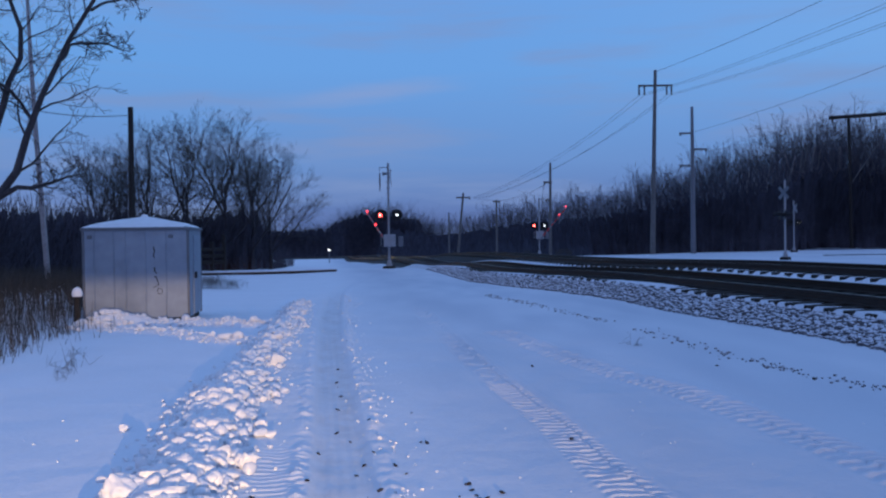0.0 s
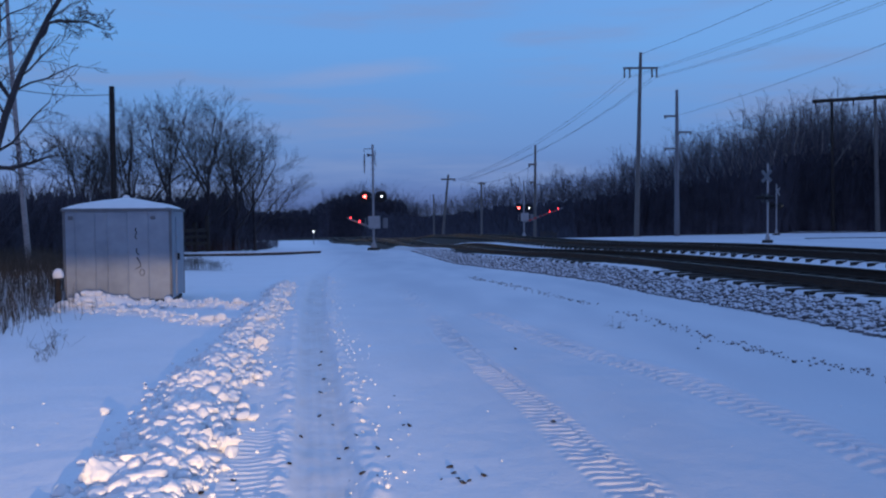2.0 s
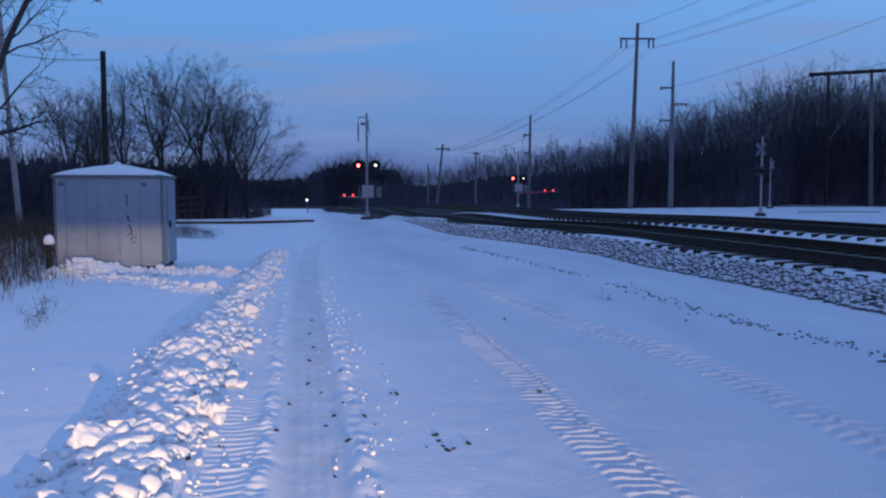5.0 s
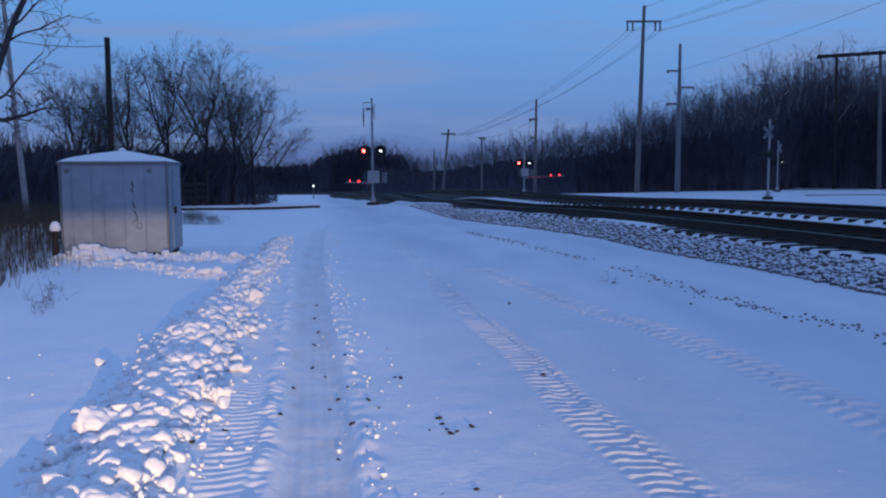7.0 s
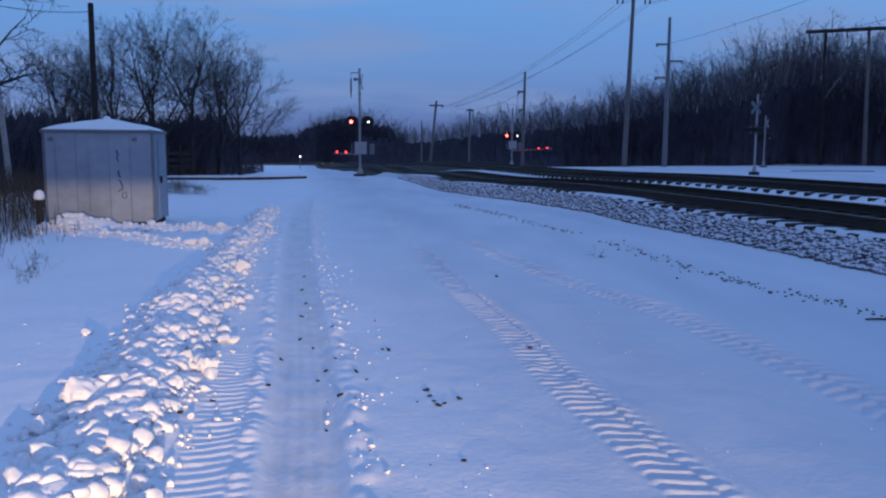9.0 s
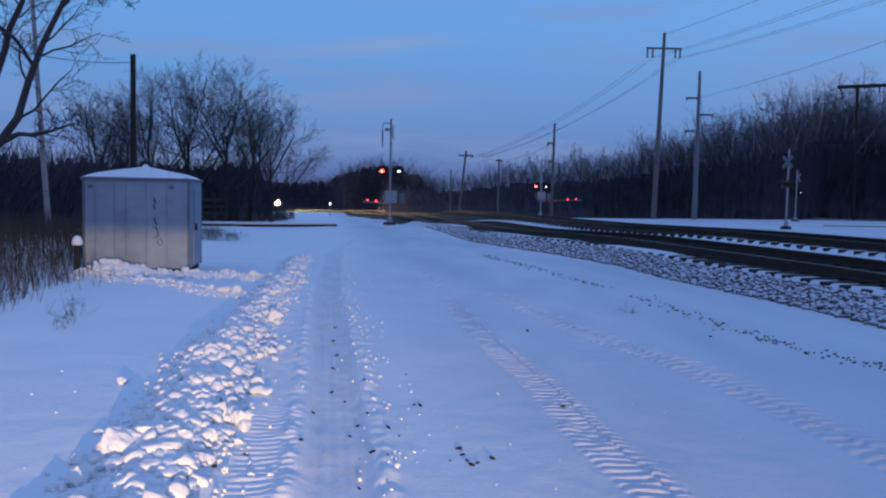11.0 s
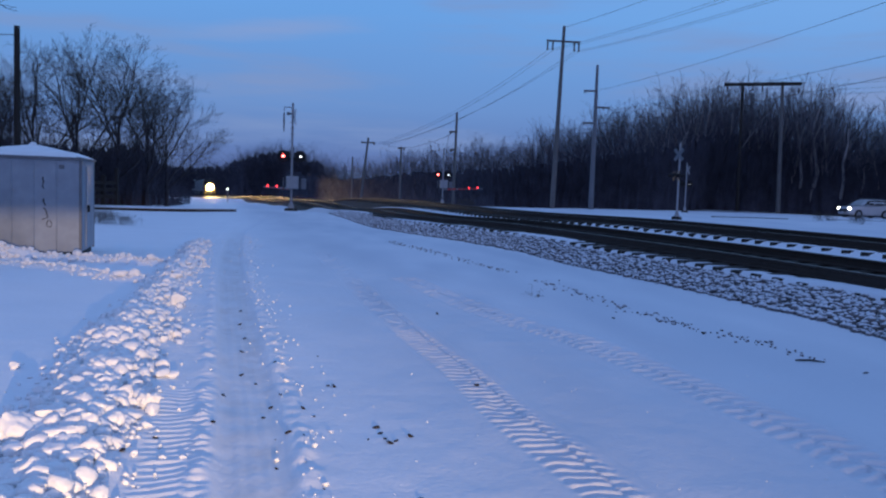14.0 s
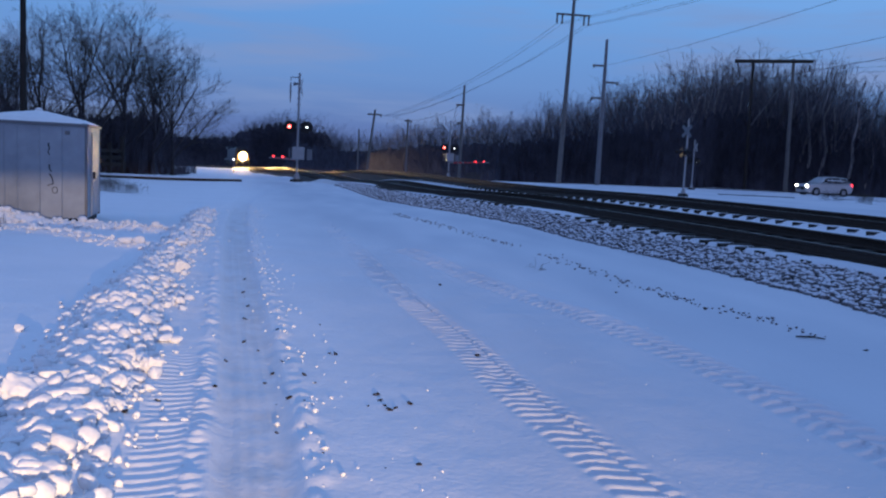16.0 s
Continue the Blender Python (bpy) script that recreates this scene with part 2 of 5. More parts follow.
# ---------- mesh building ----------
class Mesh:
    """Collects vertices and faces for one part."""

    def __init__(self):
        self.v, self.f = [], []

    def add(self, verts, faces):
        n = len(self.v)
        self.v += [tuple(p) for p in verts]
        self.f += [tuple(i + n for i in f) for f in faces]
        return self

    def box(self, c, s, turn=None, bevel=0.0):
        """A box with chamfered edges, centre c, size s, turned by a matrix."""
        c, h = Vector(c), Vector(s) / 2
        b = min(bevel, 0.45 * min(s))
        turn = turn.to_3x3() if turn else Matrix.Identity(3)
        bm = bmesh.new()
        bmesh.ops.create_cube(bm, size=1)
        for p in bm.verts:
            p.co = Vector((p.co.x * s[0], p.co.y * s[1], p.co.z * s[2]))
        if b > 0:
            bmesh.ops.bevel(bm, geom=bm.edges[:], offset=b, segments=1, affect="EDGES")
        bm.verts.index_update()
        self.add([c + turn @ p.co for p in bm.verts], [[q.index for q in f.verts] for f in bm.faces])
        bm.free()
        return self

    def tube(self, points, radii, sides=8, caps=True):
        points = [Vector(p) for p in points]
        n = len(points)
        if not isinstance(radii, (list, tuple)):
            radii = [radii] * n
        verts, faces = [], []
        side = None
        for i, p in enumerate(points):
            d = (points[min(i + 1, n - 1)] - points[max(i - 1, 0)]).normalized()
            ref = side if side and abs(side.dot(d)) < 0.9 else (Vector((1, 0, 0)) if abs(d.x) < 0.8 else Vector((0, 1, 0)))
            u = (ref - d * ref.dot(d)).normalized()
            side = u
            w = d.cross(u)
            for k in range(sides):
                a = 2 * math.pi * k / sides
                verts.append(p + (u * math.cos(a) + w * math.sin(a)) * radii[i])
        for i in range(n - 1):
            for k in range(sides):
                a, b = i * sides + k, i * sides + (k + 1) % sides
                faces.append((a, b, b + sides, a + sides))
        if caps:
            faces.append(tuple(range(sides))[::-1])
            faces.append(tuple((n - 1) * sides + k for k in range(sides)))
        return self.add(verts, faces)

    def plate(self, outline, thick, m):
        """A flat outline in the x-z plane, thickened along y, placed by the matrix m."""
        n = len(outline)
        verts = [m @ Vector((x, s * thick / 2, z)) for s in (-1, 1) for x, z in outline]
        faces = [tuple(range(n)), tuple(range(n, 2 * n))[::-1]]
        faces += [(i, i + n, (i + 1) % n + n, (i + 1) % n) for i in range(n)]
        return self.add(verts, faces)

    def data(self, name, mat, smooth=False):
        me = bpy.data.meshes.new(name)
        me.from_pydata(self.v, [], self.f)
        me.materials.append(mat)
        if smooth:
            me.polygons.foreach_set("use_smooth", [True] * len(me.polygons))
        me.update()
        return me


def part(name, mesh, mat, parent=None, label="", smooth=False):
    ob = new(name, mesh.data(name, mat, smooth) if isinstance(mesh, Mesh) else mesh)
    if parent:
        ob.parent = parent
    return tagged(ob, label)


def thing(name, at, label, category, group="", turn=0.0):
    ob = new(name)
    ob.empty_display_size = 0.2
    ob.matrix_basis = pose(*at, 0, 0, turn)
    return tagged(ob, label, category, group)


def array_mesh(name, verts, faces, mat, smooth=False):
    """Fast mesh from arrays; all faces have as many corners."""
    verts, faces = np.asarray(verts, dtype=np.float32), np.asarray(faces, dtype=np.int32)
    me = bpy.data.meshes.new(name)
    k = faces.shape[1]
    me.vertices.add(len(verts))
    me.vertices.foreach_set("co", verts.ravel())
    me.loops.add(faces.size)
    me.loops.foreach_set("vertex_index", faces.ravel())
    me.polygons.add(len(faces))
    me.polygons.foreach_set("loop_start", np.arange(len(faces), dtype=np.int32) * k)
    me.polygons.foreach_set("loop_total", np.full(len(faces), k, dtype=np.int32))
    if smooth:
        me.polygons.foreach_set("use_smooth", np.ones(len(faces), dtype=bool))
    me.materials.append(mat)
    me.update(calc_edges=True)
    me.validate()
    return me


# ---------- lie of the land ----------
def smoothstep(a, b, x):
    t = np.clip((x - a) / (b - a), 0, 1)
    return t * t * (3 - 2 * t)


def fall(x, y):
    """Level round the crossing, then a long gentle fall away from the viewer."""
    d = np.hypot(x, np.maximum(y, 0))
    left = smoothstep(0.36, 0.14, x / np.maximum(d, 1))
    dip = -0.48 * smoothstep(44, 57, y + 6 * smoothstep(-2, 0.5, x)) * smoothstep(165, 120, y) * smoothstep(4.5, -0.5, x)
    dip = dip - 0.16 * smoothstep(23, 33, y) * smoothstep(75, 60, y) * smoothstep(-1.5, 1.5, x) * smoothstep(11, 6, x)
    return -0.0228 * (np.clip(d, 66, 330) - 66) * smoothstep(60, 80, d) * left + dip


def line_points(points, step=0.25):
    """A smooth line (Catmull-Rom) through points, evenly stepped."""
    P = np.array([2 * np.array(points[0]) - points[1], *points, 2 * np.array(points[-1]) - points[-2]], dtype=float)
    out = []
    for i in range(1, len(P) - 2):
        n = max(2, int(np.linalg.norm(P[i + 1] - P[i]) / step))
        for t in np.arange(n) / n:
            out.append(0.5 * (2 * P[i] + (P[i + 1] - P[i - 1]) * t + (2 * P[i - 1] - 5 * P[i] + 4 * P[i + 1] - P[i + 2]) * t * t
                              + (3 * P[i] - P[i - 1] - 3 * P[i + 1] + P[i + 2]) * t ** 3))
    out.append(P[-2])
    return np.array(out)


def along(line, x, y, reach=1e9):
    """For arrays x, y: the way along a line and the offset from it, to its right. Points further off than reach get a far offset."""
    shape = np.shape(x)
    fx, fy = np.ravel(x).astype(float), np.ravel(y).astype(float)
    lo, hi = line.min(axis=0) - reach, line.max(axis=0) + reach
    pick = np.nonzero((fx >= lo[0]) & (fx <= hi[0]) & (fy >= lo[1]) & (fy <= hi[1]))[0]
    px, py = fx[pick], fy[pick]
    seg = np.diff(line, axis=0)
    size = np.linalg.norm(seg, axis=1)
    start = np.concatenate([[0], np.cumsum(size)[:-1]])
    best, sn, on = np.full(px.shape, 1e9), np.zeros(px.shape), np.zeros(px.shape)
    for p, d, n, s0 in zip(line[:-1], seg, size, start):
        near = np.nonzero((px > min(p[0], p[0] + d[0]) - reach) & (px < max(p[0], p[0] + d[0]) + reach) & (py > min(p[1], p[1] + d[1]) - reach) & (py < max(p[1], p[1] + d[1]) + reach))[0] if reach < 1e6 else slice(None)
        qx, qy = px[near], py[near]
        u = np.clip(((qx - p[0]) * d[0] + (qy - p[1]) * d[1]) / n ** 2, 0, 1)
        ex, ey = qx - p[0] - u * d[0], qy - p[1] - u * d[1]
        q = ex * ex + ey * ey
        hit = q < best[near]
        best[near] = np.where(hit, q, best[near])
        sn[near] = np.where(hit, s0 + u * n, sn[near])
        on[near] = np.where(hit, np.sign(ex * d[1] - ey * d[0]) * np.sqrt(q), on[near])
    s_out, o_out = np.zeros(fx.shape), np.full(fx.shape, 1e3)
    on[best > 1e8] = 1e3
    s_out[pick], o_out[pick] = sn, on
    return s_out.reshape(shape), o_out.reshape(shape)


TRACK = [(10.6, -30), (9.6, -10), (8.05, 10), (6.88, 18), (5.5, 24.5), (4.1, 30), (2.35, 38.5), (-3.8, 75), (-12.5, 130), (-24.0, 197.6), (-57.8, 293), (-110, 400), (-190, 520), (-290, 650)]
track_line = line_points(TRACK, 1.0)
TOE, TOP = 2.02, 0.35      # foot and top of the ballast


def offset_line(line, off):
    d = np.gradient(line, axis=0)
    d /= np.linalg.norm(d, axis=1)[:, None]
    return line + np.stack([d[:, 1], -d[:, 0]], 1) * off


SECOND = 4.8
second_line = offset_line(track_line, SECOND)
TYRE_1 = line_points([(2.9, -3.0), (1.75, 2.0), (1.42, 3.6), (1.25, 4.65), (1.09, 5.73), (0.98, 6.99), (0.72, 8.59), (0.45, 10.61), (0.1, 13.85), (-0.5, 19)], 0.3)
TYRE_2 = line_points([(3.6, -3.0), (3.15, 3.5), (2.95, 5.5), (2.80, 6.49), (2.47, 8.19), (2.02, 9.62), (1.6, 11.07), (1.0, 14)], 0.3)
RUT = line_points([(0.2, -3.0), (-0.35, 2.0), (-0.67, 4.73), (-1.02, 7.3), (-1.55, 11.0), (-2.1, 15), (-2.7, 20), (-3.3, 27), (-3.4, 38)], 0.4)
PILE = line_points([(-1.7, -3.0), (-1.52, 3.0), (-1.6, 4.8), (-1.74, 5.8), (-1.9, 6.8), (-2.28, 9.8), (-2.75, 14.9), (-3.45, 20.5)], 0.4)
BERM_A = line_points([(-6.7, 15.0), (-6.05, 15.6), (-4.6, 15.7), (-3.86, 15.4), (-2.95, 15.2)], 0.3)
BERM_B = line_points([(-6.0, 14.9), (-4.6, 14.1), (-3.67, 13.16), (-2.73, 12.5)], 0.3)


def value_noise(x, y, seed):
    """Smooth random field with cells of one unit."""
    rng = np.random.RandomState(seed)
    grid = rng.rand(64, 64)
    xi, yi = np.floor(x).astype(int), np.floor(y).astype(int)
    u, v = x - xi, y - yi
    u, v = u * u * (3 - 2 * u), v * v * (3 - 2 * v)
    a, b = grid[xi % 64, yi % 64], grid[(xi + 1) % 64, yi % 64]
    c, d = grid[xi % 64, (yi + 1) % 64], grid[(xi + 1) % 64, (yi + 1) % 64]
    return (a * (1 - u) + b * u) * (1 - v) + (c * (1 - u) + d * u) * v - 0.5


def tread(s, o, half, pitch, deep, rows=2, slant=1.5):
    """Print of a lugged tyre: slanting bars in two rows, with a rim on both sides."""
    inside = smoothstep(half, half - 0.05, np.abs(o))
    phase = s / pitch + (np.abs(o) * 2.0 + np.where(o > 0, 0.5, 0.0) if rows == 2 else slant * o + np.where(o > 0.45 * half, 0.45, 0.0))
    phase = phase + 0.45 * value_noise(s * 4.1, o * 9 + 3, 15)
    bars = smoothstep(-0.55, 0.75, np.sin(2 * math.pi * phase)) * (0.8 + 0.5 * value_noise(s * 7, o * 11, 16))
    rim = np.exp(-((np.abs(o) - half - 0.04) / 0.05) ** 2)
    return inside * (-0.5 * deep + deep * 1.2 * bars) + rim * deep * 0.3


def ground_relief(x, y):
    z = fall(x, y)
    near = smoothstep(60, 20, np.hypot(x, y))
    z = z + near * (0.06 * value_noise(x / 2.6, y / 3.4, 1) + 0.018 * value_noise(x / 0.8, y / 0.9, 2) + 0.006 * value_noise(x / 0.21, y / 0.23, 3) + 0.003 * value_noise(x / 0.09, y / 0.1, 11))
    z = z + (1 - near) * 0.10 * value_noise(x / 7, y / 7, 4)
    dirt = np.zeros(x.shape)
    for line, half, pitch, deep in ((TYRE_1, 0.19, 0.115, 0.031), (TYRE_2, 0.25, 0.15, 0.030)):
        s, o = along(line, x, y, 0.8)
        worn = 0.6 + 0.4 * smoothstep(0.0, 0.5, value_noise(s / 1.6, s * 0 + half * 50, 8) + 0.4)
        z = z + tread(s, o, half, pitch, deep, 1 if line is TYRE_1 else 2) * (np.abs(o) < 0.5) * worn
        # the second wheel of the pair left only a shallow scuffed band
        z = z - 0.010 * smoothstep(0.75, 0.6, np.abs(o)) * (0.5 + value_noise(s / 0.5, o * 4, 27))
    s, o = along(RUT, x, y, 4.0)
    z = z - 0.045 * smoothstep(0.24, 0.16, np.abs(o - 0.1)) + 0.004 * np.sin(o * 75) * smoothstep(0.22, 0.16, np.abs(o - 0.1)) + 0.022 * np.exp(-((np.abs(o - 0.1) - 0.30) / 0.06) ** 2) * (0.6 + value_noise(x / 0.1, y / 0.12, 5) * 2.2)
    dirt = dirt + 0.26 * smoothstep(0.25, 0.12, np.abs(o - 0.1)) * smoothstep(30, 20, y) * (0.8 + 0.9 * value_noise(s / 0.5, o * 6, 31))
    z = z + tread(s, o + 0.34, 0.20, 0.10, 0.014, 1, -3.0) * (np.abs(o + 0.34) < 0.5) * smoothstep(20, 14, y) * smoothstep(-0.4, 0.2, value_noise(s / 0.7, o * 3, 18))
    dirt = dirt + 0.09 * smoothstep(0.9, 0.4, np.abs(o + 0.15)) * smoothstep(26, 18, y)
    dirt = dirt + 0.05 * smoothstep(2.2, 0.6, np.abs(o - 1.5))
    s, o = along(PILE, x, y, 2.0)
    wide = 0.50 - 0.008 * y
    mound = smoothstep(wide + 0.14, 0.0, np.abs(o)) * smoothstep(23, 19, y) * smoothstep(2.2, 3.4, y)
    z = z + mound * (0.08 + 0.04 * smoothstep(5, 9, y) + 0.07 * value_noise(x / 0.34, y / 0.34, 6) + 0.035 * value_noise(x / 0.12, y / 0.12, 7))
    for line, tall, w in ((BERM_A, 0.13, 0.24), (BERM_B, 0.08, 0.2)):
        s, o = along(line, x, y, 1.5)
        end = smoothstep(0, 0.6, s) * smoothstep(s.max() + 0.01, s.max() - 0.5, s) if s.max() > 1 else 1
        z = z + smoothstep(w, 0, np.abs(o)) * end * (tall + 0.3 * tall * value_noise(x / 0.3, y / 0.3, 9))
    s, o = along(BERM_A, x, y, 3.0)
    z = z + 0.15 * np.exp(-((s - 0.8) / 0.5) ** 2 - (o / 0.33) ** 2)
    # the bank of dry grass beyond the verge
    z = z + 0.35 * smoothstep(-6.4, -9.5, x) * smoothstep(4, 8, y) * smoothstep(30, 22, y)
    dirt = dirt + 0.75 * smoothstep(-6.5, -7.6, x + 0.10 * np.maximum(y - 13, 0)) * smoothstep(5, 9, y) * smoothstep(30, 24, y)
    # bed of the two tracks
    s, o = along(track_line, x, y, 16.0)
    far = smoothstep(52, 64, y)
    bed = (0.295 * np.clip((o + TOE) / (TOE - 1.46), 0, 1) + 0.073 * smoothstep(-1.43, -1.37, o)) * smoothstep(SECOND + 4.6, SECOND + 1.9, o) * (1 - 0.75 * far)
    z = z + bed * smoothstep(-60, -40, y) - (1 - far) * (0.08 * smoothstep(0.8, 0.7, np.abs(o)) - 0.012 * smoothstep(-1.38, -1.3, o) * smoothstep(-0.84, -0.9, o))
    z = z + (1 - far) * (0.115 * smoothstep(1.9, 3.4, o) * smoothstep(SECOND + 4.6, SECOND + 1.9, o) - 0.07 * smoothstep(0.8, 0.7, np.abs(o - SECOND)) + 0.012 * smoothstep(-1.42, -1.31, o - SECOND) * smoothstep(-0.80, -0.86, o - SECOND) - 0.08 * smoothstep(-2.4, -1.45, o - SECOND) * smoothstep(-1.33, -1.41, o - SECOND))
    # gravel dust among the stones of the slope
    dirt = dirt + 0.35 * smoothstep(-TOE - 0.05, -TOE + 0.1, o) * smoothstep(-1.38, -1.46, o) * smoothstep(60, 45, y)
    # dimmer light to the right painted into the snow colour, broken by natural patches
    patches = 0.75 + 0.5 * value_noise(x / 1.7 + 0.2 * y, y / 5.0, 22) + 0.35 * value_noise(x / 0.45, y / 1.6, 24)
    right_dim = smoothstep(0.0, 2.6, x + 0.14 * y) * np.clip(patches, 0, 1) * smoothstep(-60, -20, y)
    return z, np.clip(dirt, 0, 1), right_dim


def graded(parts):
    out = []
    for a, b, n, power in parts:
        out += list(a + (b - a) * (np.arange(n) / n) ** power)
    return np.array(out + [parts[-1][1]])


def make_ground():
    xs = np.concatenate([-graded([(9, 30, 36, 1.3), (30, 120, 28, 1.2), (120, 2500, 20, 2)])[::-1], graded([(-9, -3.0, 48, 1), (-3.0, 3.9, 310, 1), (3.9, 9, 100, 1)])[1:-1],
                         graded([(9, 16, 70, 1), (16, 60, 40, 1.1), (60, 160, 20, 1.2), (160, 2500, 20, 2)])])
    ys = np.concatenate([-graded([(4, 60, 20, 1.2), (60, 2500, 12, 2)])[::-1], graded([(-4, 3.2, 24, 1), (3.2, 9, 300, 1), (9, 14, 140, 1), (14, 24, 100, 1.05), (24, 60, 85, 1.1), (60, 340, 60, 1.2), (340, 3500, 20, 2)])[1:]])
    X, Y = np.meshgrid(xs, ys)
    Z, dirt, right_dim = ground_relief(X, Y)
    nx, ny = len(xs), len(ys)
    idx = np.arange(nx * ny).reshape(ny, nx)
    faces = np.stack([idx[:-1, :-1], idx[:-1, 1:], idx[1:, 1:], idx[1:, :-1]], -1).reshape(-1, 4)
    me = array_mesh("ground", np.stack([X, Y, Z], -1).reshape(-1, 3), faces, SNOW, True)
    att = me.attributes.new("dirt", "FLOAT", "POINT")
    att.data.foreach_set("value", dirt.ravel().astype(np.float32))
    att = me.attributes.new("right_dim", "FLOAT", "POINT")
    att.data.foreach_set("value", right_dim.ravel().astype(np.float32))
    tagged(new("ground", me), "snow-covered ground with ploughed ridge and tyre tracks", "ground", kind="structure")
    return xs, ys, Z


ground_x, ground_y, ground_z = make_ground()


def floor_at(x, y):
    i, j = np.clip(np.searchsorted(ground_y, y) - 1, 0, len(ground_y) - 2), np.clip(np.searchsorted(ground_x, x) - 1, 0, len(ground_x) - 2)
    u, v = (x - ground_x[j]) / (ground_x[j + 1] - ground_x[j]), (y - ground_y[i]) / (ground_y[i + 1] - ground_y[i])
    return float((ground_z[i, j] * (1 - u) + ground_z[i, j + 1] * u) * (1 - v) + (ground_z[i + 1, j] * (1 - u) + ground_z[i + 1, j + 1] * u) * v)


def floor_many(x, y):
    i, j = np.clip(np.searchsorted(ground_y, y) - 1, 0, len(ground_y) - 2), np.clip(np.searchsorted(ground_x, x) - 1, 0, len(ground_x) - 2)
    u, v = (x - ground_x[j]) / (ground_x[j + 1] - ground_x[j]), (y - ground_y[i]) / (ground_y[i + 1] - ground_y[i])
    return (ground_z[i, j] * (1 - u) + ground_z[i, j + 1] * u) * (1 - v) + (ground_z[i + 1, j] * (1 - u) + ground_z[i + 1, j + 1] * u) * v


# ---------- railway ----------
def line_slice(line, a, b):
    """The part of a line between two ways along it, counted from where y = 0."""
    s = np.concatenate([[0], np.cumsum(np.linalg.norm(np.diff(line, axis=0), axis=1))])
    zero = s[np.argmin(np.abs(line[:, 1]))]
    return line[(s - zero >= a) & (s - zero <= b)]


def rail_profile(h=0.17):
    """Half foot, web and head of a rail, as offset and height."""
    return [(-0.07, 0), (0.07, 0), (0.07, 0.015), (0.012, 0.035), (0.012, h - 0.045), (0.037, h - 0.035), (0.037, h - 0.006), (0.028, h),
            (-0.028, h), (-0.037, h - 0.006), (-0.037, h - 0.035), (-0.012, h - 0.045), (-0.012, 0.035), (-0.07, 0.015)]


def sweep(line, zs, outline):
    d = np.gradient(line, axis=0)
    d /= np.linalg.norm(d, axis=1)[:, None]
    r = np.stack([d[:, 1], -d[:, 0]], 1)
    k = len(outline)
    verts = [(p[0] + n[0] * o, p[1] + n[1] * o, z + h) for p, n, z in zip(line, r, zs) for o, h in outline]
    faces = [(i * k + j, i * k + (j + 1) % k, (i + 1) * k + (j + 1) % k, (i + 1) * k + j) for i in range(len(line) - 1) for j in range(k)]
    return Mesh().add(verts, faces)


def make_track(name, line, base, lift, label):
    """Two rails on ties, in a bed of bare gravel. lift: how much higher the outer rail lies."""
    track = thing(name, (0, 0, 0), label, "railway track")
    long = line_slice(line, -25, 420)
    ground_fall = fall(long[:, 0], long[:, 1])
    for side in (-1, 1):
        rl = offset_line(long, side * 0.755)
        zs = ground_fall + base + 0.045 + (lift if side > 0 else 0)
        rail = part("rail", sweep(rl, zs, rail_profile()), RAIL, track)
        part("rail_head", sweep(rl, zs + 0.1715, [(-0.026, -0.004), (0.026, -0.004), (0.026, 0.001), (-0.026, 0.001)]), RAILTOP, rail, "polished steel running surface")
    bed = sweep(offset_line(long, 0), ground_fall + base - 0.06, [(-0.70, -0.05), (0.70, -0.05), (0.70, 0.035), (0.2, 0.05), (-0.2, 0.05), (-0.70, 0.02)])
    part("gravel_bed", bed, BED, track, "dark gravel swept bare between the rails")
    outer = sweep(offset_line(long, 1.12), ground_fall + base - 0.06, [(-0.30, -0.05), (0.30, -0.05), (0.30, 0.07), (-0.30, 0.07 + lift)])
    part("shoulder", outer, BED, track, "dark gravel along the outer rail")
    beyond = line_slice(line, 44, 420)
    part("embankment", sweep(beyond, fall(beyond[:, 0], beyond[:, 1]) + base - 0.06, [(-2.3, -0.5), (2.3, -0.5), (1.45, 0.0), (-1.45, 0.0)]), BED, track, "bare gravel embankment beyond the crossing")
    tie = Mesh().box((0, 0, 0), (2.84, 0.24, 0.17), bevel=0.012).data("tie", TIE)
    rng = random.Random(5)
    near = line_slice(line, 3, 85)
    step = np.concatenate([[0], np.cumsum(np.linalg.norm(np.diff(near, axis=0), axis=1))])
    for s in np.arange(0, step[-1] - 1, 0.56):
        x, y = np.interp(s, step, near[:, 0]), np.interp(s, step, near[:, 1])
        x2, y2 = np.interp(s + 1, step, near[:, 0]), np.interp(s + 1, step, near[:, 1])
        turn = math.degrees(math.atan2(y2 - y, x2 - x)) - 90
        ob = part("tie", tie, TIE, track)
        ob.matrix_basis = pose(x, y, base - 0.04 + lift / 2 + float(fall(np.array(x), np.array(y))), 0, -math.degrees(lift / 1.5), turn + rng.uniform(-1, 1))
    far = Mesh()
    rest = line_slice(line, 86, 170)[::1]
    for p, q in zip(rest[:-1], rest[1:]):
        a = math.atan2(q[1] - p[1], q[0] - p[0]) - math.pi / 2
        far.box((p[0], p[1], base - 0.04 + float(fall(p[0], p[1]))), (2.6, 0.22, 0.17), Matrix.Rotation(a, 3, "Z"))
    tagged(part("tie_far", far, TIE, track), kind="stuff")
    return track


make_track("railway_track", track_line, TOP, 0.05, "main railway track on dark gravel, ties dusted with snow")
make_track("railway_track", second_line, TOP + 0.13, 0.03, "second railway track with dark rails beyond a snowy strip")


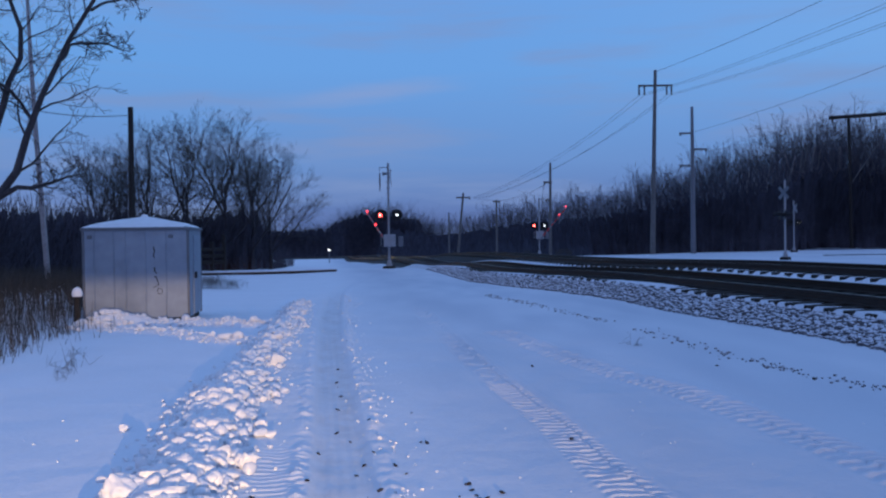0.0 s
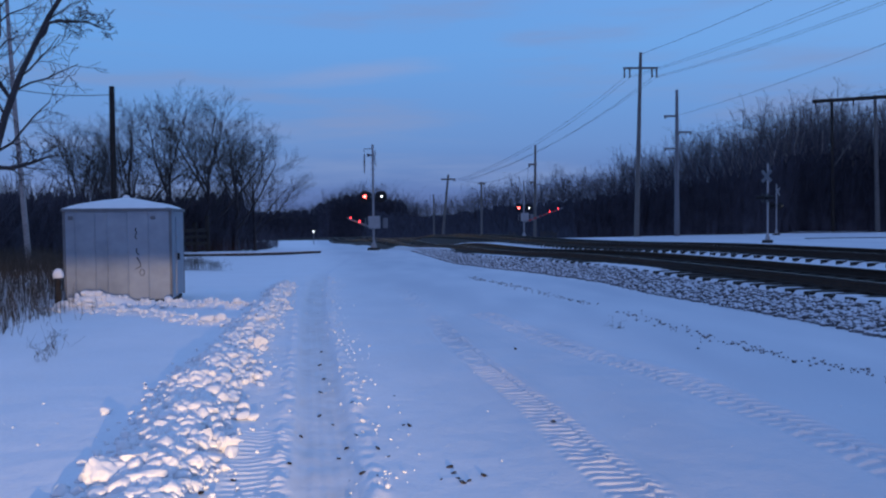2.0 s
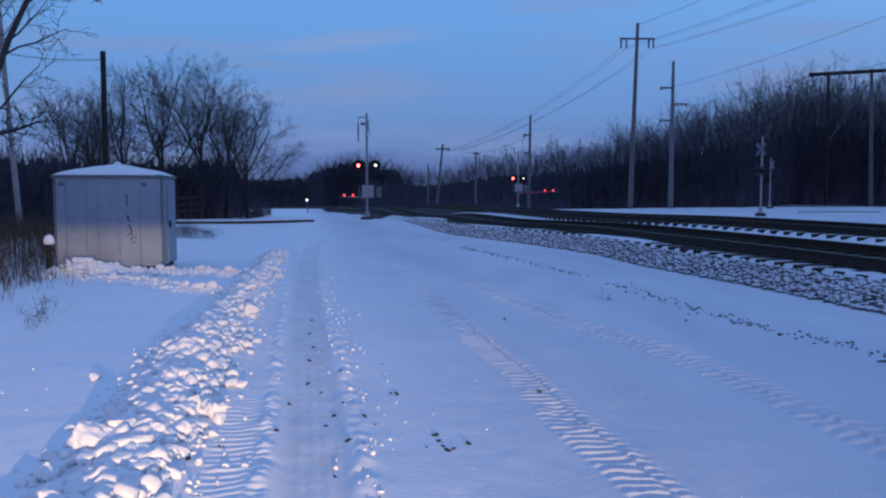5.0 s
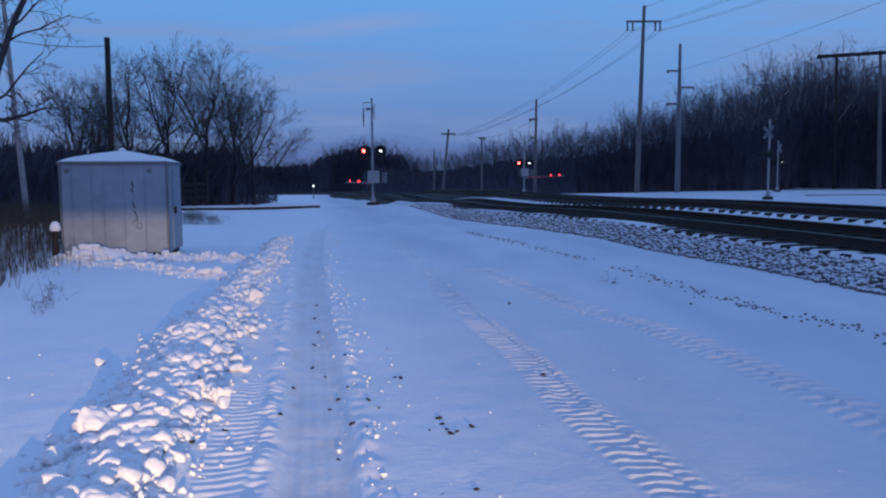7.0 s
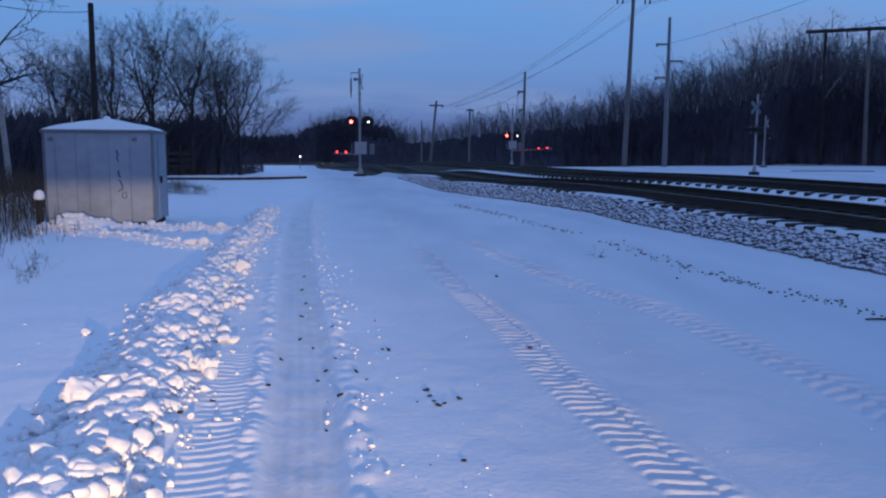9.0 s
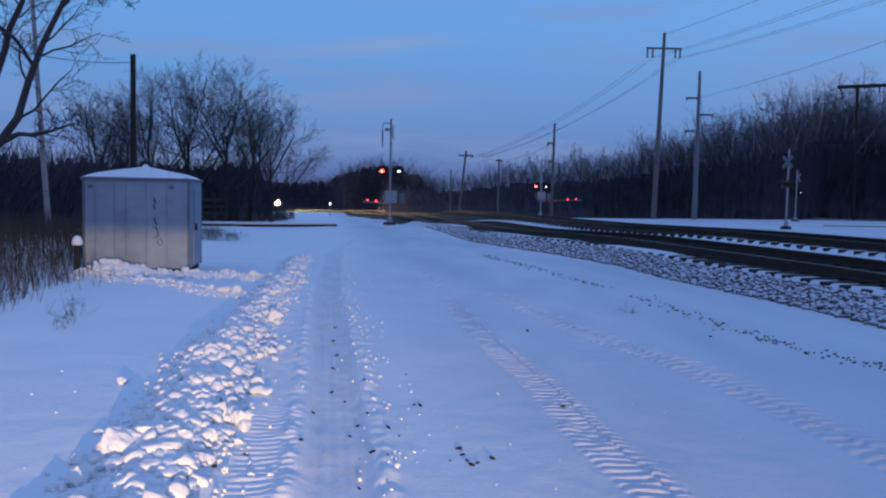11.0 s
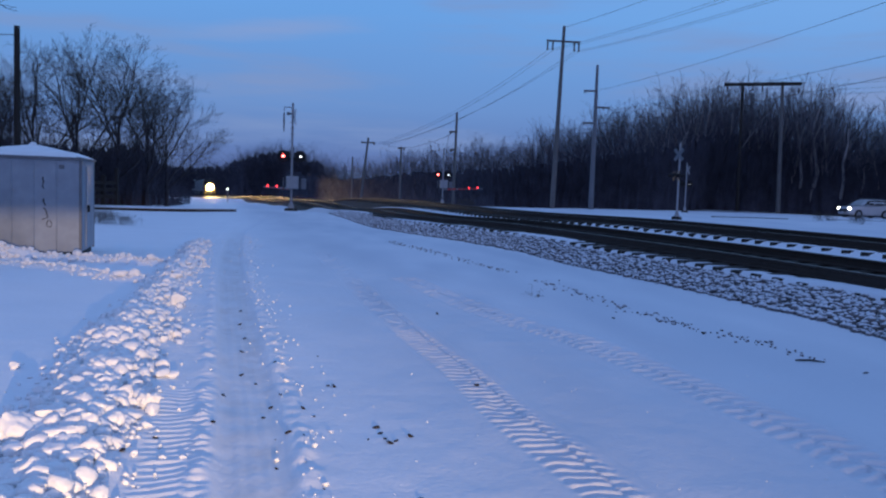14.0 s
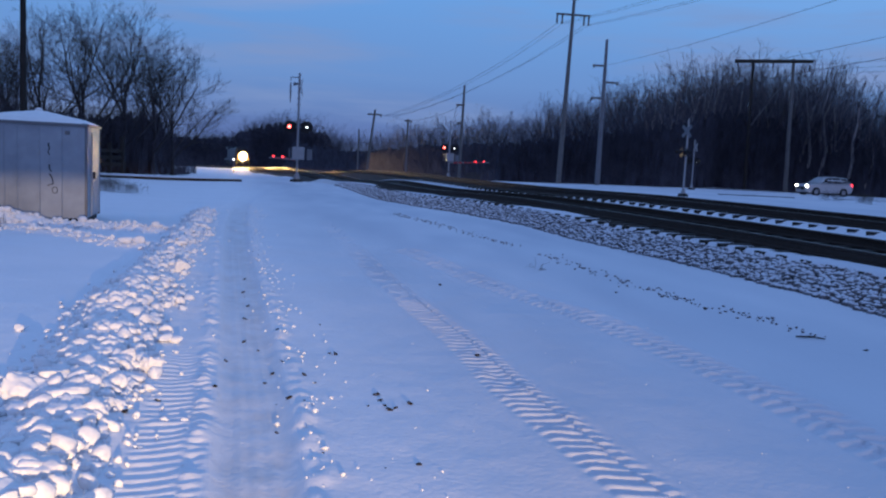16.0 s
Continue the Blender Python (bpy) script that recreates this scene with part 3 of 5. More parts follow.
def scatter_stones():
    """Loose ballast on the slope between the verge and the tie ends, snow caught on it."""
    rng = np.random.RandomState(3)
    bm = bmesh.new()
    bmesh.ops.create_icosphere(bm, subdivisions=1, radius=1)
    bm.verts.index_update()
    v0 = np.array([v.co[:] for v in bm.verts])
    f0 = np.array([[v.index for v in f.verts] for f in bm.faces])
    bm.free()
    line = line_slice(track_line, 4, 46)
    step = np.concatenate([[0], np.cumsum(np.linalg.norm(np.diff(line, axis=0), axis=1))])
    n = 10500
    s = step[-1] * rng.rand(n) ** 1.35
    o = -TOE - 0.06 + (TOE - 1.38) * rng.rand(n) ** 0.85 - 0.10 * rng.rand(n) ** 4
    left = offset_line(line, 1.0) - line
    x = np.interp(s, step, line[:, 0]) + o * np.interp(s, step, left[:, 0])
    y = np.interp(s, step, line[:, 1]) + o * np.interp(s, step, left[:, 1])
    z = floor_many(x, y)
    size = rng.uniform(0.022, 0.066, n)
    V, F = [], []
    kinds = [array_mesh("stone", v0 * (1 + 0.5 * (rng.rand(len(v0), 1) - 0.5)) * (1 + 0.4 * (rng.rand(3) - 0.5)), f0, STONE) for _ in range(10)]
    close = [i for i in np.argsort(y) if z[i] > -0.5][:300]
    singles = set(close)
    for i in range(n):
        if i in singles:
            continue
        a = rng.rand() * 6.283
        c, sn = math.cos(a), math.sin(a)
        q = v0 * (1 + 0.5 * (rng.rand(len(v0), 1) - 0.5)) * size[i] * (1 + 0.5 * (rng.rand(3) - 0.5))
        tip = rng.uniform(-0.9, 0.9)
        q = q @ np.array([[1, 0, 0], [0, math.cos(tip), math.sin(tip)], [0, -math.sin(tip), math.cos(tip)]]) @ np.array([[c, sn, 0], [-sn, c, 0], [0, 0, 0.9]])
        V.append(q + (x[i], y[i], z[i] + size[i] * 0.22))
        F.append(f0 + len(F) * len(v0))
    ballast = tagged(new("ballast", array_mesh("ballast", np.concatenate(V), np.concatenate(F), STONE)), "dark crushed stone with snow between the stones", "ballast", kind="stuff")
    for k, i in enumerate(close):
        ob = new("stone", kinds[k % len(kinds)])
        ob.parent = ballast
        ob.matrix_basis = pose(x[i], y[i], z[i] + size[i] * 0.22, rng.uniform(-50, 50), 0, rng.uniform(0, 360)) @ Matrix.Diagonal((size[i], size[i], size[i] * 0.9, 1))
    # a ragged line of single stones that rolled onto the verge
    V, F = [], []
    strip = line_points([(4.6, 7.6), (4.39, 8.42), (4.06, 9.33), (3.63, 11.54), (3.14, 14.58), (2.22, 18.9), (0.99, 23.93)], 0.2)
    for i in range(400):
        p = strip[int(len(strip) * rng.rand())]
        gap = value_noise(np.array(p[1] * 0.9), np.array(0.3), 12)
        if gap < -0.12:
            continue
        x, y = p[0] + rng.normal(0, 0.10), p[1] + rng.normal(0, 0.1)
        q = v0 * (1 + 0.5 * (rng.rand(len(v0), 1) - 0.5)) * rng.uniform(0.007, 0.021)
        F.append(f0 + len(V) * len(v0))
        V.append(q + (x, y, floor_at(x, y) + 0.008))
    tagged(new("loose_stones", array_mesh("loose_stones", np.concatenate(V), np.concatenate(F), STONE)), "dark loose stones scattered along the snowy verge", "stones", kind="stuff")


scatter_stones()


def side_rail():
    """A low siding rail on short ties that crosses the field behind the shed, capped with snow."""
    line = line_points([(-22.3, 37.3), (-11.0, 38.6), (-7.9, 39.2), (-5.1, 41.0)], 0.8)
    siding = thing("siding", (0, 0, 0), "low rusty siding rail half buried under a cap of snow", "railway track")
    zs = fall(line[:, 0], line[:, 1]) - 0.09
    part("bank", sweep(line, zs, [(-0.4, -0.1), (0.4, -0.1), (0.25, 0.035), (-0.25, 0.035)]), BED, siding)
    part("rail", sweep(line, zs + 0.03, rail_profile()), RAIL, siding)
    part("snow_cap", sweep(line, zs + 0.03, [(-0.03, 0.172), (0.035, 0.172), (0.025, 0.19), (-0.015, 0.192)]), CLOD, siding, "ridge of snow lying on the rail")


side_rail()


# ---------- shed ----------
def make_shed():
    w, d, h = 1.97, 1.8, 1.83
    centre = Vector((-4.99, 16.40, 0)) + Matrix.Rotation(radians(8.9), 3, "Z") @ Vector((-w / 2, d / 2, 0))
    shed = thing("equipment_shed", (centre.x, centre.y, 0.0), "small galvanised sheet-metal equipment shed with snow on its hipped roof", "shed", turn=8.9)
    part("plinth", Mesh().box((0, 0, 0.02), (w - 0.06, d - 0.06, 0.16), bevel=0.01), DARKWOOD, shed, "dark timber skid under the wall")
    edges = [-0.985, -0.785, -0.42, -0.20, 0.18, 0.565, 0.985]
    for y, face in ((-d / 2, -1), (d / 2, 1)):
        for a, b in zip(edges[:-1], edges[1:]):
            part("wall_panel", Mesh().box(((a + b) / 2, y, 0.09 + (h - 0.09) / 2), (b - a - 0.012, 0.03, h - 0.09), bevel=0.006), STEEL_WALL, shed)
        for x in edges[1:-1]:
            part("seam", Mesh().box((x, y + face * 0.004, 0.09 + (h - 0.09) / 2), (0.022, 0.042, h - 0.1), bevel=0.006), STEEL_WALL, shed)
    for x, face in ((-w / 2, -1), (w / 2, 1)):
        for k in range(3):
            y = -d / 2 + d / 6 + k * d / 3
            part("wall_panel", Mesh().box((x, y, 0.09 + (h - 0.09) / 2), (0.03, d / 3 - 0.02, h - 0.09), bevel=0.006), STEEL_WALL, shed)
    for x in (-w / 2, w / 2):
        for y in (-d / 2, d / 2):
            part("corner_post", Mesh().box((x, y, 0.05 + h / 2), (0.05, 0.05, h), bevel=0.01), STEEL, shed)
    part("door", Mesh().box((w / 2 + 0.022, 0.05, 0.92), (0.03, 0.78, 1.6), bevel=0.008), STEEL_WALL, shed)
    part("door_handle", Mesh().box((w / 2 + 0.06, -0.26, 0.9), (0.05, 0.04, 0.14), bevel=0.01), BLACK, shed, "dark latch")
    for x, top in ((-0.86, 1.70), (0.66, 1.70)):
        part("lifting_lug", Mesh().box((x, -d / 2 - 0.03, top), (0.09, 0.03, 0.07), bevel=0.01), STEEL, shed)
    # hipped roof sheet with a drip edge, and the snow on it
    o = 0.05
    apex = (0.0, 0.0, h + 0.25)
    rim = [(-w / 2 - o, -d / 2 - o), (w / 2 + o, -d / 2 - o), (w / 2 + o, d / 2 + o), (-w / 2 - o, d / 2 + o)]
    roof = Mesh().add([(x, y, h + 0.05) for x, y in rim] + [(x, y, h) for x, y in rim] + [apex],
                      [(0, 1, 8), (1, 2, 8), (2, 3, 8), (3, 0, 8), (7, 6, 5, 4)] + [(i + 4, (i + 1) % 4 + 4, (i + 1) % 4, i) for i in range(4)])
    part("roof", roof, STEEL, shed, "dark drip edge round the roof")
    n = 16
    verts, faces = [], []
    for j in range(n + 1):
        for i in range(n + 1):
            u, v = -1 + 2 * i / n, -1 + 2 * j / n
            x, y = u * (w / 2 + 0.03), v * (d / 2 + 0.03)
            edge = max(abs(u), abs(v))
            z = h + 0.05 + 0.20 * (1 - edge) + 0.05 * min(1, (1 - edge) * 5) + 0.012 * float(value_noise(np.array(x * 5), np.array(y * 5), 21))
            verts.append((x, y, z + 0.003))
    faces = [(j * (n + 1) + i, j * (n + 1) + i + 1, (j + 1) * (n + 1) + i + 1, (j + 1) * (n + 1) + i) for j in range(n) for i in range(n)]
    part("roof_snow", Mesh().add(verts, faces), CLOD, shed, "even blanket of snow on the roof", smooth=True)
    part("roof_vent", Mesh().tube([(0, 0, h + 0.24), (0, 0, h + 0.31), (0, 0, h + 0.34)], [0.07, 0.07, 0.03], 10), CLOD, shed, "snow-capped ridge vent")
    rng = random.Random(4)
    for top, bottom, wide in ((1.50, 1.24, 0.05), (1.10, 0.95, 0.03), (0.92, 0.68, 0.06)):
        pts, z = [], top
        while z > bottom:
            pts.append((0.365 + rng.uniform(-wide, wide), -d / 2 - 0.018, z))
            z -= 0.045
        part("scrawl", Mesh().tube(pts, [0.006 + 0.007 * rng.random() for _ in pts], 5), BLACK, shed, "faint dark wriggling mark on the wall")
    ring = [(0.44 + 0.045 * math.cos(a), -d / 2 - 0.018, 0.62 + 0.06 * math.sin(a)) for a in np.linspace(0, 2 * math.pi, 13)]
    part("scrawl", Mesh().tube(ring, 0.006, 5), BLACK, shed, "faint dark ring mark on the wall")


make_shed()


def snow_lump():
    """A round pale lump beside the shed built as a cap of snow, on an added short post, half hidden in the brush."""
    p = spot(-23.75, 16.9)
    z = floor_at(p.x, p.y)
    ob = thing("stump", (p.x, p.y, z), "round cap of snow on an added short dark post", "stump")
    part("post", Mesh().tube([(0, 0, -0.15), (0, 0, 0.35), (0.01, 0, 0.62 - z)], [0.07, 0.06, 0.055], 9), DARKWOOD, ob)
    lump = Mesh()
    ring = [(0.60, 0.06), (0.585, 0.085), (0.63, 0.10), (0.70, 0.085), (0.75, 0.05), (0.765, 0.015)]
    lump.tube([(0.01, 0, h - z) for h, _ in ring], [r for _, r in ring], 12)
    part("snow_cap", lump, CLOD, ob, "round cap of snow", smooth=True)


snow_lump()


# ---------- crossing signals ----------
def hooded_lamp(sig, at, glow, face, r=0.11):
    """A round black background with a hooded lens that looks along face (degrees about z; 0 looks to -y)."""
    m = Matrix.Translation(at) @ Matrix.Rotation(radians(face), 4, "Z")
    disc = Mesh().tube([m @ Vector((0, 0.05, 0)), m @ Vector((0, 0.03, 0))], 0.30, 16)
    disc.tube([m @ Vector((0, 0.05, 0)), m @ Vector((0, 0.22, 0))], [0.14, 0.08], 12)
    head = part("lamp_head", disc, BLACK, sig)
    verts, faces = [], []
    for k in range(13):
        a = radians(-30 + 240 * k / 12)
        for y, rr in ((0.03, r + 0.02), (-0.28, r + 0.03)):
            verts.append(m @ Vector((rr * math.cos(a), y, rr * math.sin(a))))
            verts.append(m @ Vector(((rr + 0.008) * math.cos(a), y, (rr + 0.008) * math.sin(a))))
    for k in range(12):
        b = 4 * k
        faces += [(b, b + 2, b + 6, b + 4), (b + 1, b + 5, b + 7, b + 3), (b + 2, b + 3, b + 7, b + 6)]
    part("hood", Mesh().add(verts, faces), BLACK, head)
    lens = Mesh().tube([m @ Vector((0, 0.03, 0)), m @ Vector((0, 0.0, 0)), m @ Vector((0, -0.03, 0))], [r, r, r * 0.6], 14)
    part("lens", lens, glow, head, "lit lens" if glow not in (BLACK, GLASSY) else "unlit lens")


def crossbuck(sig, z, face, size=0.6, mat=WHITE, y=-0.10):
    m = Matrix.Translation((0, 0, z)) @ Matrix.Rotation(radians(face), 4, "Z")
    for tilt in (45, -45):
        q = m @ Matrix.Translation((0, y - 0.012 * (tilt > 0), 0)) @ Matrix.Rotation(radians(tilt), 4, "Y")
        part("crossbuck_blade", Mesh().plate([(-size, -0.11), (size, -0.11), (size, 0.11), (-size, 0.11)], 0.008, q), mat, sig, "crossbuck blade")


def crossing_signal(at, tall, label, lamps_z, arm_span, left, right, face=0.0, box_z=None, buck=None, r=0.06):
    sig = thing("crossing_signal", at, label, "crossing signal", "signals round the crossing")
    part("foundation", Mesh().tube([(0, 0, -0.15), (0, 0, 0.1), (0, 0, 0.16)], [0.36, 0.34, 0.30], 4), BED, sig, "dark square foundation block")
    part("base_casting", Mesh().tube([(0, 0, 0.14), (0, 0, 0.26), (0, 0, 0.5)], [0.17, 0.15, 0.085], 8), ALU, sig)
    part("mast", Mesh().tube([(0, 0, 0.3), (0, 0, tall)], [r, r * 0.92], 10), ALU, sig)
    part("mast_cap", Mesh().tube([(0, 0, tall), (0, 0, tall + 0.06)], [r * 1.25, r * 0.6], 10), STEEL, sig)
    turn = Matrix.Rotation(radians(face), 4, "Z")
    part("cross_arm", Mesh().tube([turn @ Vector((-arm_span, 0.12, lamps_z)), turn @ Vector((arm_span, 0.12, lamps_z))], 0.035, 8), STEEL, sig)
    for x, glow in ((-arm_span, left), (arm_span, right)):
        hooded_lamp(sig, turn @ Vector((x, 0.0, lamps_z)), glow, face, 0.046 if glow is WHITE_GLOW else 0.078)
        hooded_lamp(sig, turn @ Vector((x * 0.82, 0.34, lamps_z)), GLASSY, face + 180)
    if buck:
        crossbuck(sig, *buck)
    if box_z:
        part("gate_mechanism", Mesh().box((0.05, -0.12, box_z), (0.62, 0.42, 0.66), bevel=0.03), ALU, sig, "grey gate drive housing")
        part("counterweight", Mesh().box((0.62, 0.0, box_z - 0.05), (0.28, 0.08, 0.55), bevel=0.03), STEEL, sig)
        part("counterweight", Mesh().box((-0.42, 0.0, box_z - 0.02), (0.06, 0.08, 0.55), bevel=0.02), STEEL, sig)
        pts = [(-0.36, -0.1, box_z - 0.2), (-0.46, -0.1, box_z - 0.55), (-0.36, -0.1, box_z - 0.85), (-0.1, -0.08, box_z - 1.0), (0, -0.05, 0.45)]
        part("cable", Mesh().tube(pts, 0.02, 6), BLACK, sig)
    return sig


ARMPAINT = material("dirty_white_paint", (0.20, 0.20, 0.21), rough=0.6, scale=5, vary=0.2)


def gate_arm(sig, length, lamps, z):
    """A tapered striped arm along its own x axis, with red lamps on its upper edge."""
    arm = part("gate_arm", Mesh().box((length * 0.2, 0, 0), (length * 0.4, 0.05, 0.11), bevel=0.01).box((length * 0.7, 0, 0), (length * 0.6, 0.035, 0.075), bevel=0.008), ARMPAINT, sig, "white gate arm with red bands")
    for k in range(6):
        a = 0.8 + k * (length - 1.2) / 6
        part("red_band", Mesh().box((a, 0, 0), (0.42, 0.056 if a < length * 0.4 else 0.041, 0.115 if a < length * 0.4 else 0.08), bevel=0.004), REDPAINT, arm)
    for s in lamps:
        part("arm_lamp", Mesh().tube([(s, 0, 0.04), (s, 0, 0.06), (s, 0, 0.12), (s, 0, 0.14)], [0.035, 0.048, 0.048, 0.025], 10), DIM_RED, arm, "red gate lamp")
    return arm


near_signal = crossing_signal((*spot(-3.44, 43.8)[:2], 0.0), 5.55, "aluminium crossing signal mast with gate, red lamp lit", 2.86, 0.45, RED_GLOW, WHITE_GLOW, 0, 1.5, (4.9, 84))
part("bell", Mesh().tube([(-0.3, 0, 5.05), (-0.12, 0, 5.05), (0, 0, 5.05)], [0.10, 0.06, 0.02], 10), STEEL, near_signal, "warning bell on the mast")
part("bracket", Mesh().tube([(0, 0, 5.38), (-0.44, 0, 5.38), (-0.44, 0, 5.2)], 0.025, 6), STEEL, near_signal)
part("hanging_rod", Mesh().tube([(-0.44, 0, 5.1), (-0.44, 0, 4.6), (-0.44, 0, 4.1)], [0.035, 0.045, 0.02], 6), STEEL, near_signal)
for k in range(4):
    part("climbing_step", Mesh().tube([(-0.11, 0, 4.9 - 0.3 * k), (0.11, 0, 4.9 - 0.3 * k)], 0.018, 6), STEEL, near_signal)
near_arm = gate_arm(near_signal, 6.9, (3.4, 5.8), 1.45)
far_signal = crossing_signal((*spot(7.0, 67.5)[:2], 0.0), 4.65, "crossing signal mast across the tracks with lowered gate", 2.5, 0.42, RED_GLOW, WHITE_GLOW, 0, 1.75, (4.1, 80))
far_arm = gate_arm(far_signal, 4.6, (3.1, 4.05), 1.6)
crossing_signal((*spot(22.9, 54.8)[:2], 0.0), 4.85, "tall crossing signal mast with dark lamps and crossbuck", 2.75, 0.42, GLASSY, GLASSY, 75, None, (4.1, -66, 0.5, STEEL), 0.065)
crossing_signal((*spot(23.42, 75)[:2], 0.0), 4.3, "shorter crossing signal mast with one pale lamp and crossbuck", 2.5, 0.40, GLASSY, WHITE_GLOW, 10, None, (3.7, 40, 0.48, ALU), 0.06)


def lamp_post(at, tall, label):
    post = thing("signal_lamp", at, label, "signal lamp")
    part("post", Mesh().tube([(0, 0, -0.2), (0, 0, tall)], 0.06, 8), STEEL, post)
    part("housing", Mesh().tube([(0, 0.2, tall), (0, -0.1, tall)], [0.2, 0.24], 12), BLACK, post)
    part("lens", Mesh().tube([(0, -0.1, tall), (0, -0.14, tall)], [0.095, 0.07], 12), WHITE_GLOW, post, "white lit lens")


p = spot(-7.56, 110)
lamp_post((p.x, p.y, float(fall(p.x, p.y))), height(-0.72, 110) - float(fall(p.x, p.y)), "small white signal lamp on a low post")


# ---------- poles and wires ----------
def pole(name, foot, top, r0, r1, mat, label, arms=(), category="utility pole"):
    """A tapered pole from foot to top. arms: (way up 0..1, from, to) along x, in metres from the pole."""
    foot, top = Vector(foot), Vector(top)
    ob = thing(name, foot, label, category, "line poles")
    up = top - foot
    part("shaft", Mesh().tube([Vector((0, 0, -0.3)), up * 0.5, up], [r0, (r0 + r1) / 2, r1], 10), mat, ob)
    ends = []
    for k, a, b in arms:
        c = up * k
        part("cross_arm", Mesh().box((c.x + (a + b) / 2, c.y - r1 - 0.05, c.z), (b - a, 0.12, 0.16), bevel=0.015), mat, ob)
        n = 2 if b - a > 2 else 1
        for x in ([a + 0.1, a + 0.55, b - 0.1, b - 0.5] if n == 2 else [a + 0.1 if abs(a) > abs(b) else b - 0.1]):
            ins = [(c.x + x, c.y - r1 - 0.05, c.z - 0.08 - 0.12 * i) for i in range(7 if n == 2 else 2)]
            part("insulator", Mesh().tube(ins, [0.05 + 0.04 * (i % 2) for i in range(len(ins))], 8), GLASSY, ob)
            ends.append(foot + Vector(ins[-1]))
    return ends


def wire(a, b, sag, r=0.0105):
    a, b = Vector(a), Vector(b)
    pts = [a.lerp(b, t) - Vector((0, 0, 4 * sag * t * (1 - t))) for t in np.linspace(0, 1, 25)]
    tagged(part("overhead_wire", Mesh().tube(pts, r, 5), WIRE), "thin dark overhead wire slung between poles", "wire", "overhead wires")


def up_to(az, el, d, lower=0.0):
    p = spot(az, d)
    return Vector((p.x, p.y, height(el, d)))


def grounded(az, d):
    p = spot(az, d)
    return Vector((p.x, p.y, floor_at(p.x, p.y) if d < 60 else float(fall(p.x, p.y))))


A = pole("utility_pole", grounded(14.6, 72), up_to(14.89, 10.94, 72.6), 0.24, 0.13, POLEWOOD, "tall grey timber power pole with a crossarm and hanging insulators", [(0.915, -1.5, 1.45)])
A2 = pole("utility_pole", (27.0, -14, 0), (27.0, -14, 15.6), 0.24, 0.13, POLEWOOD, "tall grey timber power pole with a crossarm and hanging insulators", [(0.915, -1.5, 1.45)])
B = pole("utility_pole", grounded(17.24, 73), up_to(17.23, 8.43, 73), 0.25, 0.12, STEEL, "blue-grey steel pole with three short side arms", [(0.82, -1.15, 0.0), (0.71, 0.0, 1.2), (0.60, -1.15, 0.0)])
B2 = pole("utility_pole", (19.5, -16, 0), (19.5, -16, 12.6), 0.25, 0.12, STEEL, "blue-grey steel pole with three short side arms", [(0.82, -1.15, 0.0), (0.71, 0.0, 1.2), (0.60, -1.15, 0.0)])
C = pole("utility_pole", grounded(7.74, 69.5), up_to(7.81, 5.08, 69.5), 0.14, 0.09, POLEWOOD, "slim pole with short side arms beside the far signal", [(0.79, -0.6, 0.1), (0.60, -0.45, 0.0)])
D = pole("utility_pole", grounded(1.31, 85), up_to(1.78, 3.12, 85), 0.15, 0.10, POLEWOOD, "short leaning telegraph pole with a crossarm", [(0.93, -0.7, 0.75)])
pole("utility_pole", grounded(4.06, 92), up_to(4.07, 2.6, 92), 0.13, 0.10, POLEWOOD, "short bare telegraph pole before dark woods", [(0.97, -0.4, 0.4)])
pole("utility_pole", grounded(0.75, 120), up_to(0.75, 1.75, 120), 0.13, 0.10, POLEWOOD, "short bare telegraph pole before dark woods")
pole("utility_pole", grounded(-20.35, 30), up_to(-20.33, 8.7, 30), 0.115, 0.09, DARKWOOD, "dark creosoted bare pole behind the shed")


def h_frame():
    d = 91
    a, b = grounded(26.74, d), grounded(29.22, d)
    frame_ob = thing("h_frame_pole", a, "timber transmission structure of two poles under a long beam", "utility pole", "line poles")
    ta, tb = up_to(26.61, 7.24, d), up_to(29.0, 7.2, d)
    part("leg", Mesh().tube([(0, 0, -0.4), ta - a], [0.17, 0.13], 10), DARKWOOD, frame_ob, "dark leg standing behind")
    part("leg", Mesh().tube([b - a - Vector((0, 0, 0.4)), tb - a + Vector((0, 0, 0.25))], [0.24, 0.15], 10), POLEWOOD, frame_ob)
    l, r = up_to(25.4, 7.33, d), up_to(30.05, 7.0, d)
    mid, half = (l + r) / 2 - a, (r - l)
    part("beam", Mesh().box(mid - Vector((0, 0.3, 0)), (half.length, 0.2, 0.34), Matrix.Rotation(math.atan2(half.y, half.x), 3, "Z"), 0.02), DARKWOOD, frame_ob)
    part("brace", Mesh().tube([Vector((0, -0.15, 6.6)), b - a + (tb - b) * 0.93], 0.06, 6), POLEWOOD, frame_ob)
    for t in (0.04, 0.5, 0.96):
        c = l.lerp(r, t) - a - Vector((0, 0.3, 0.15))
        part("insulator", Mesh().tube([c - Vector((0, 0, 0.12 * i)) for i in range(6)], [0.05 + 0.04 * (i % 2) for i in range(6)], 8), GLASSY, frame_ob)
    return [l.lerp(r, t) - Vector((0, 0.3, 0.9)) for t in (0.04, 0.5, 0.96)]


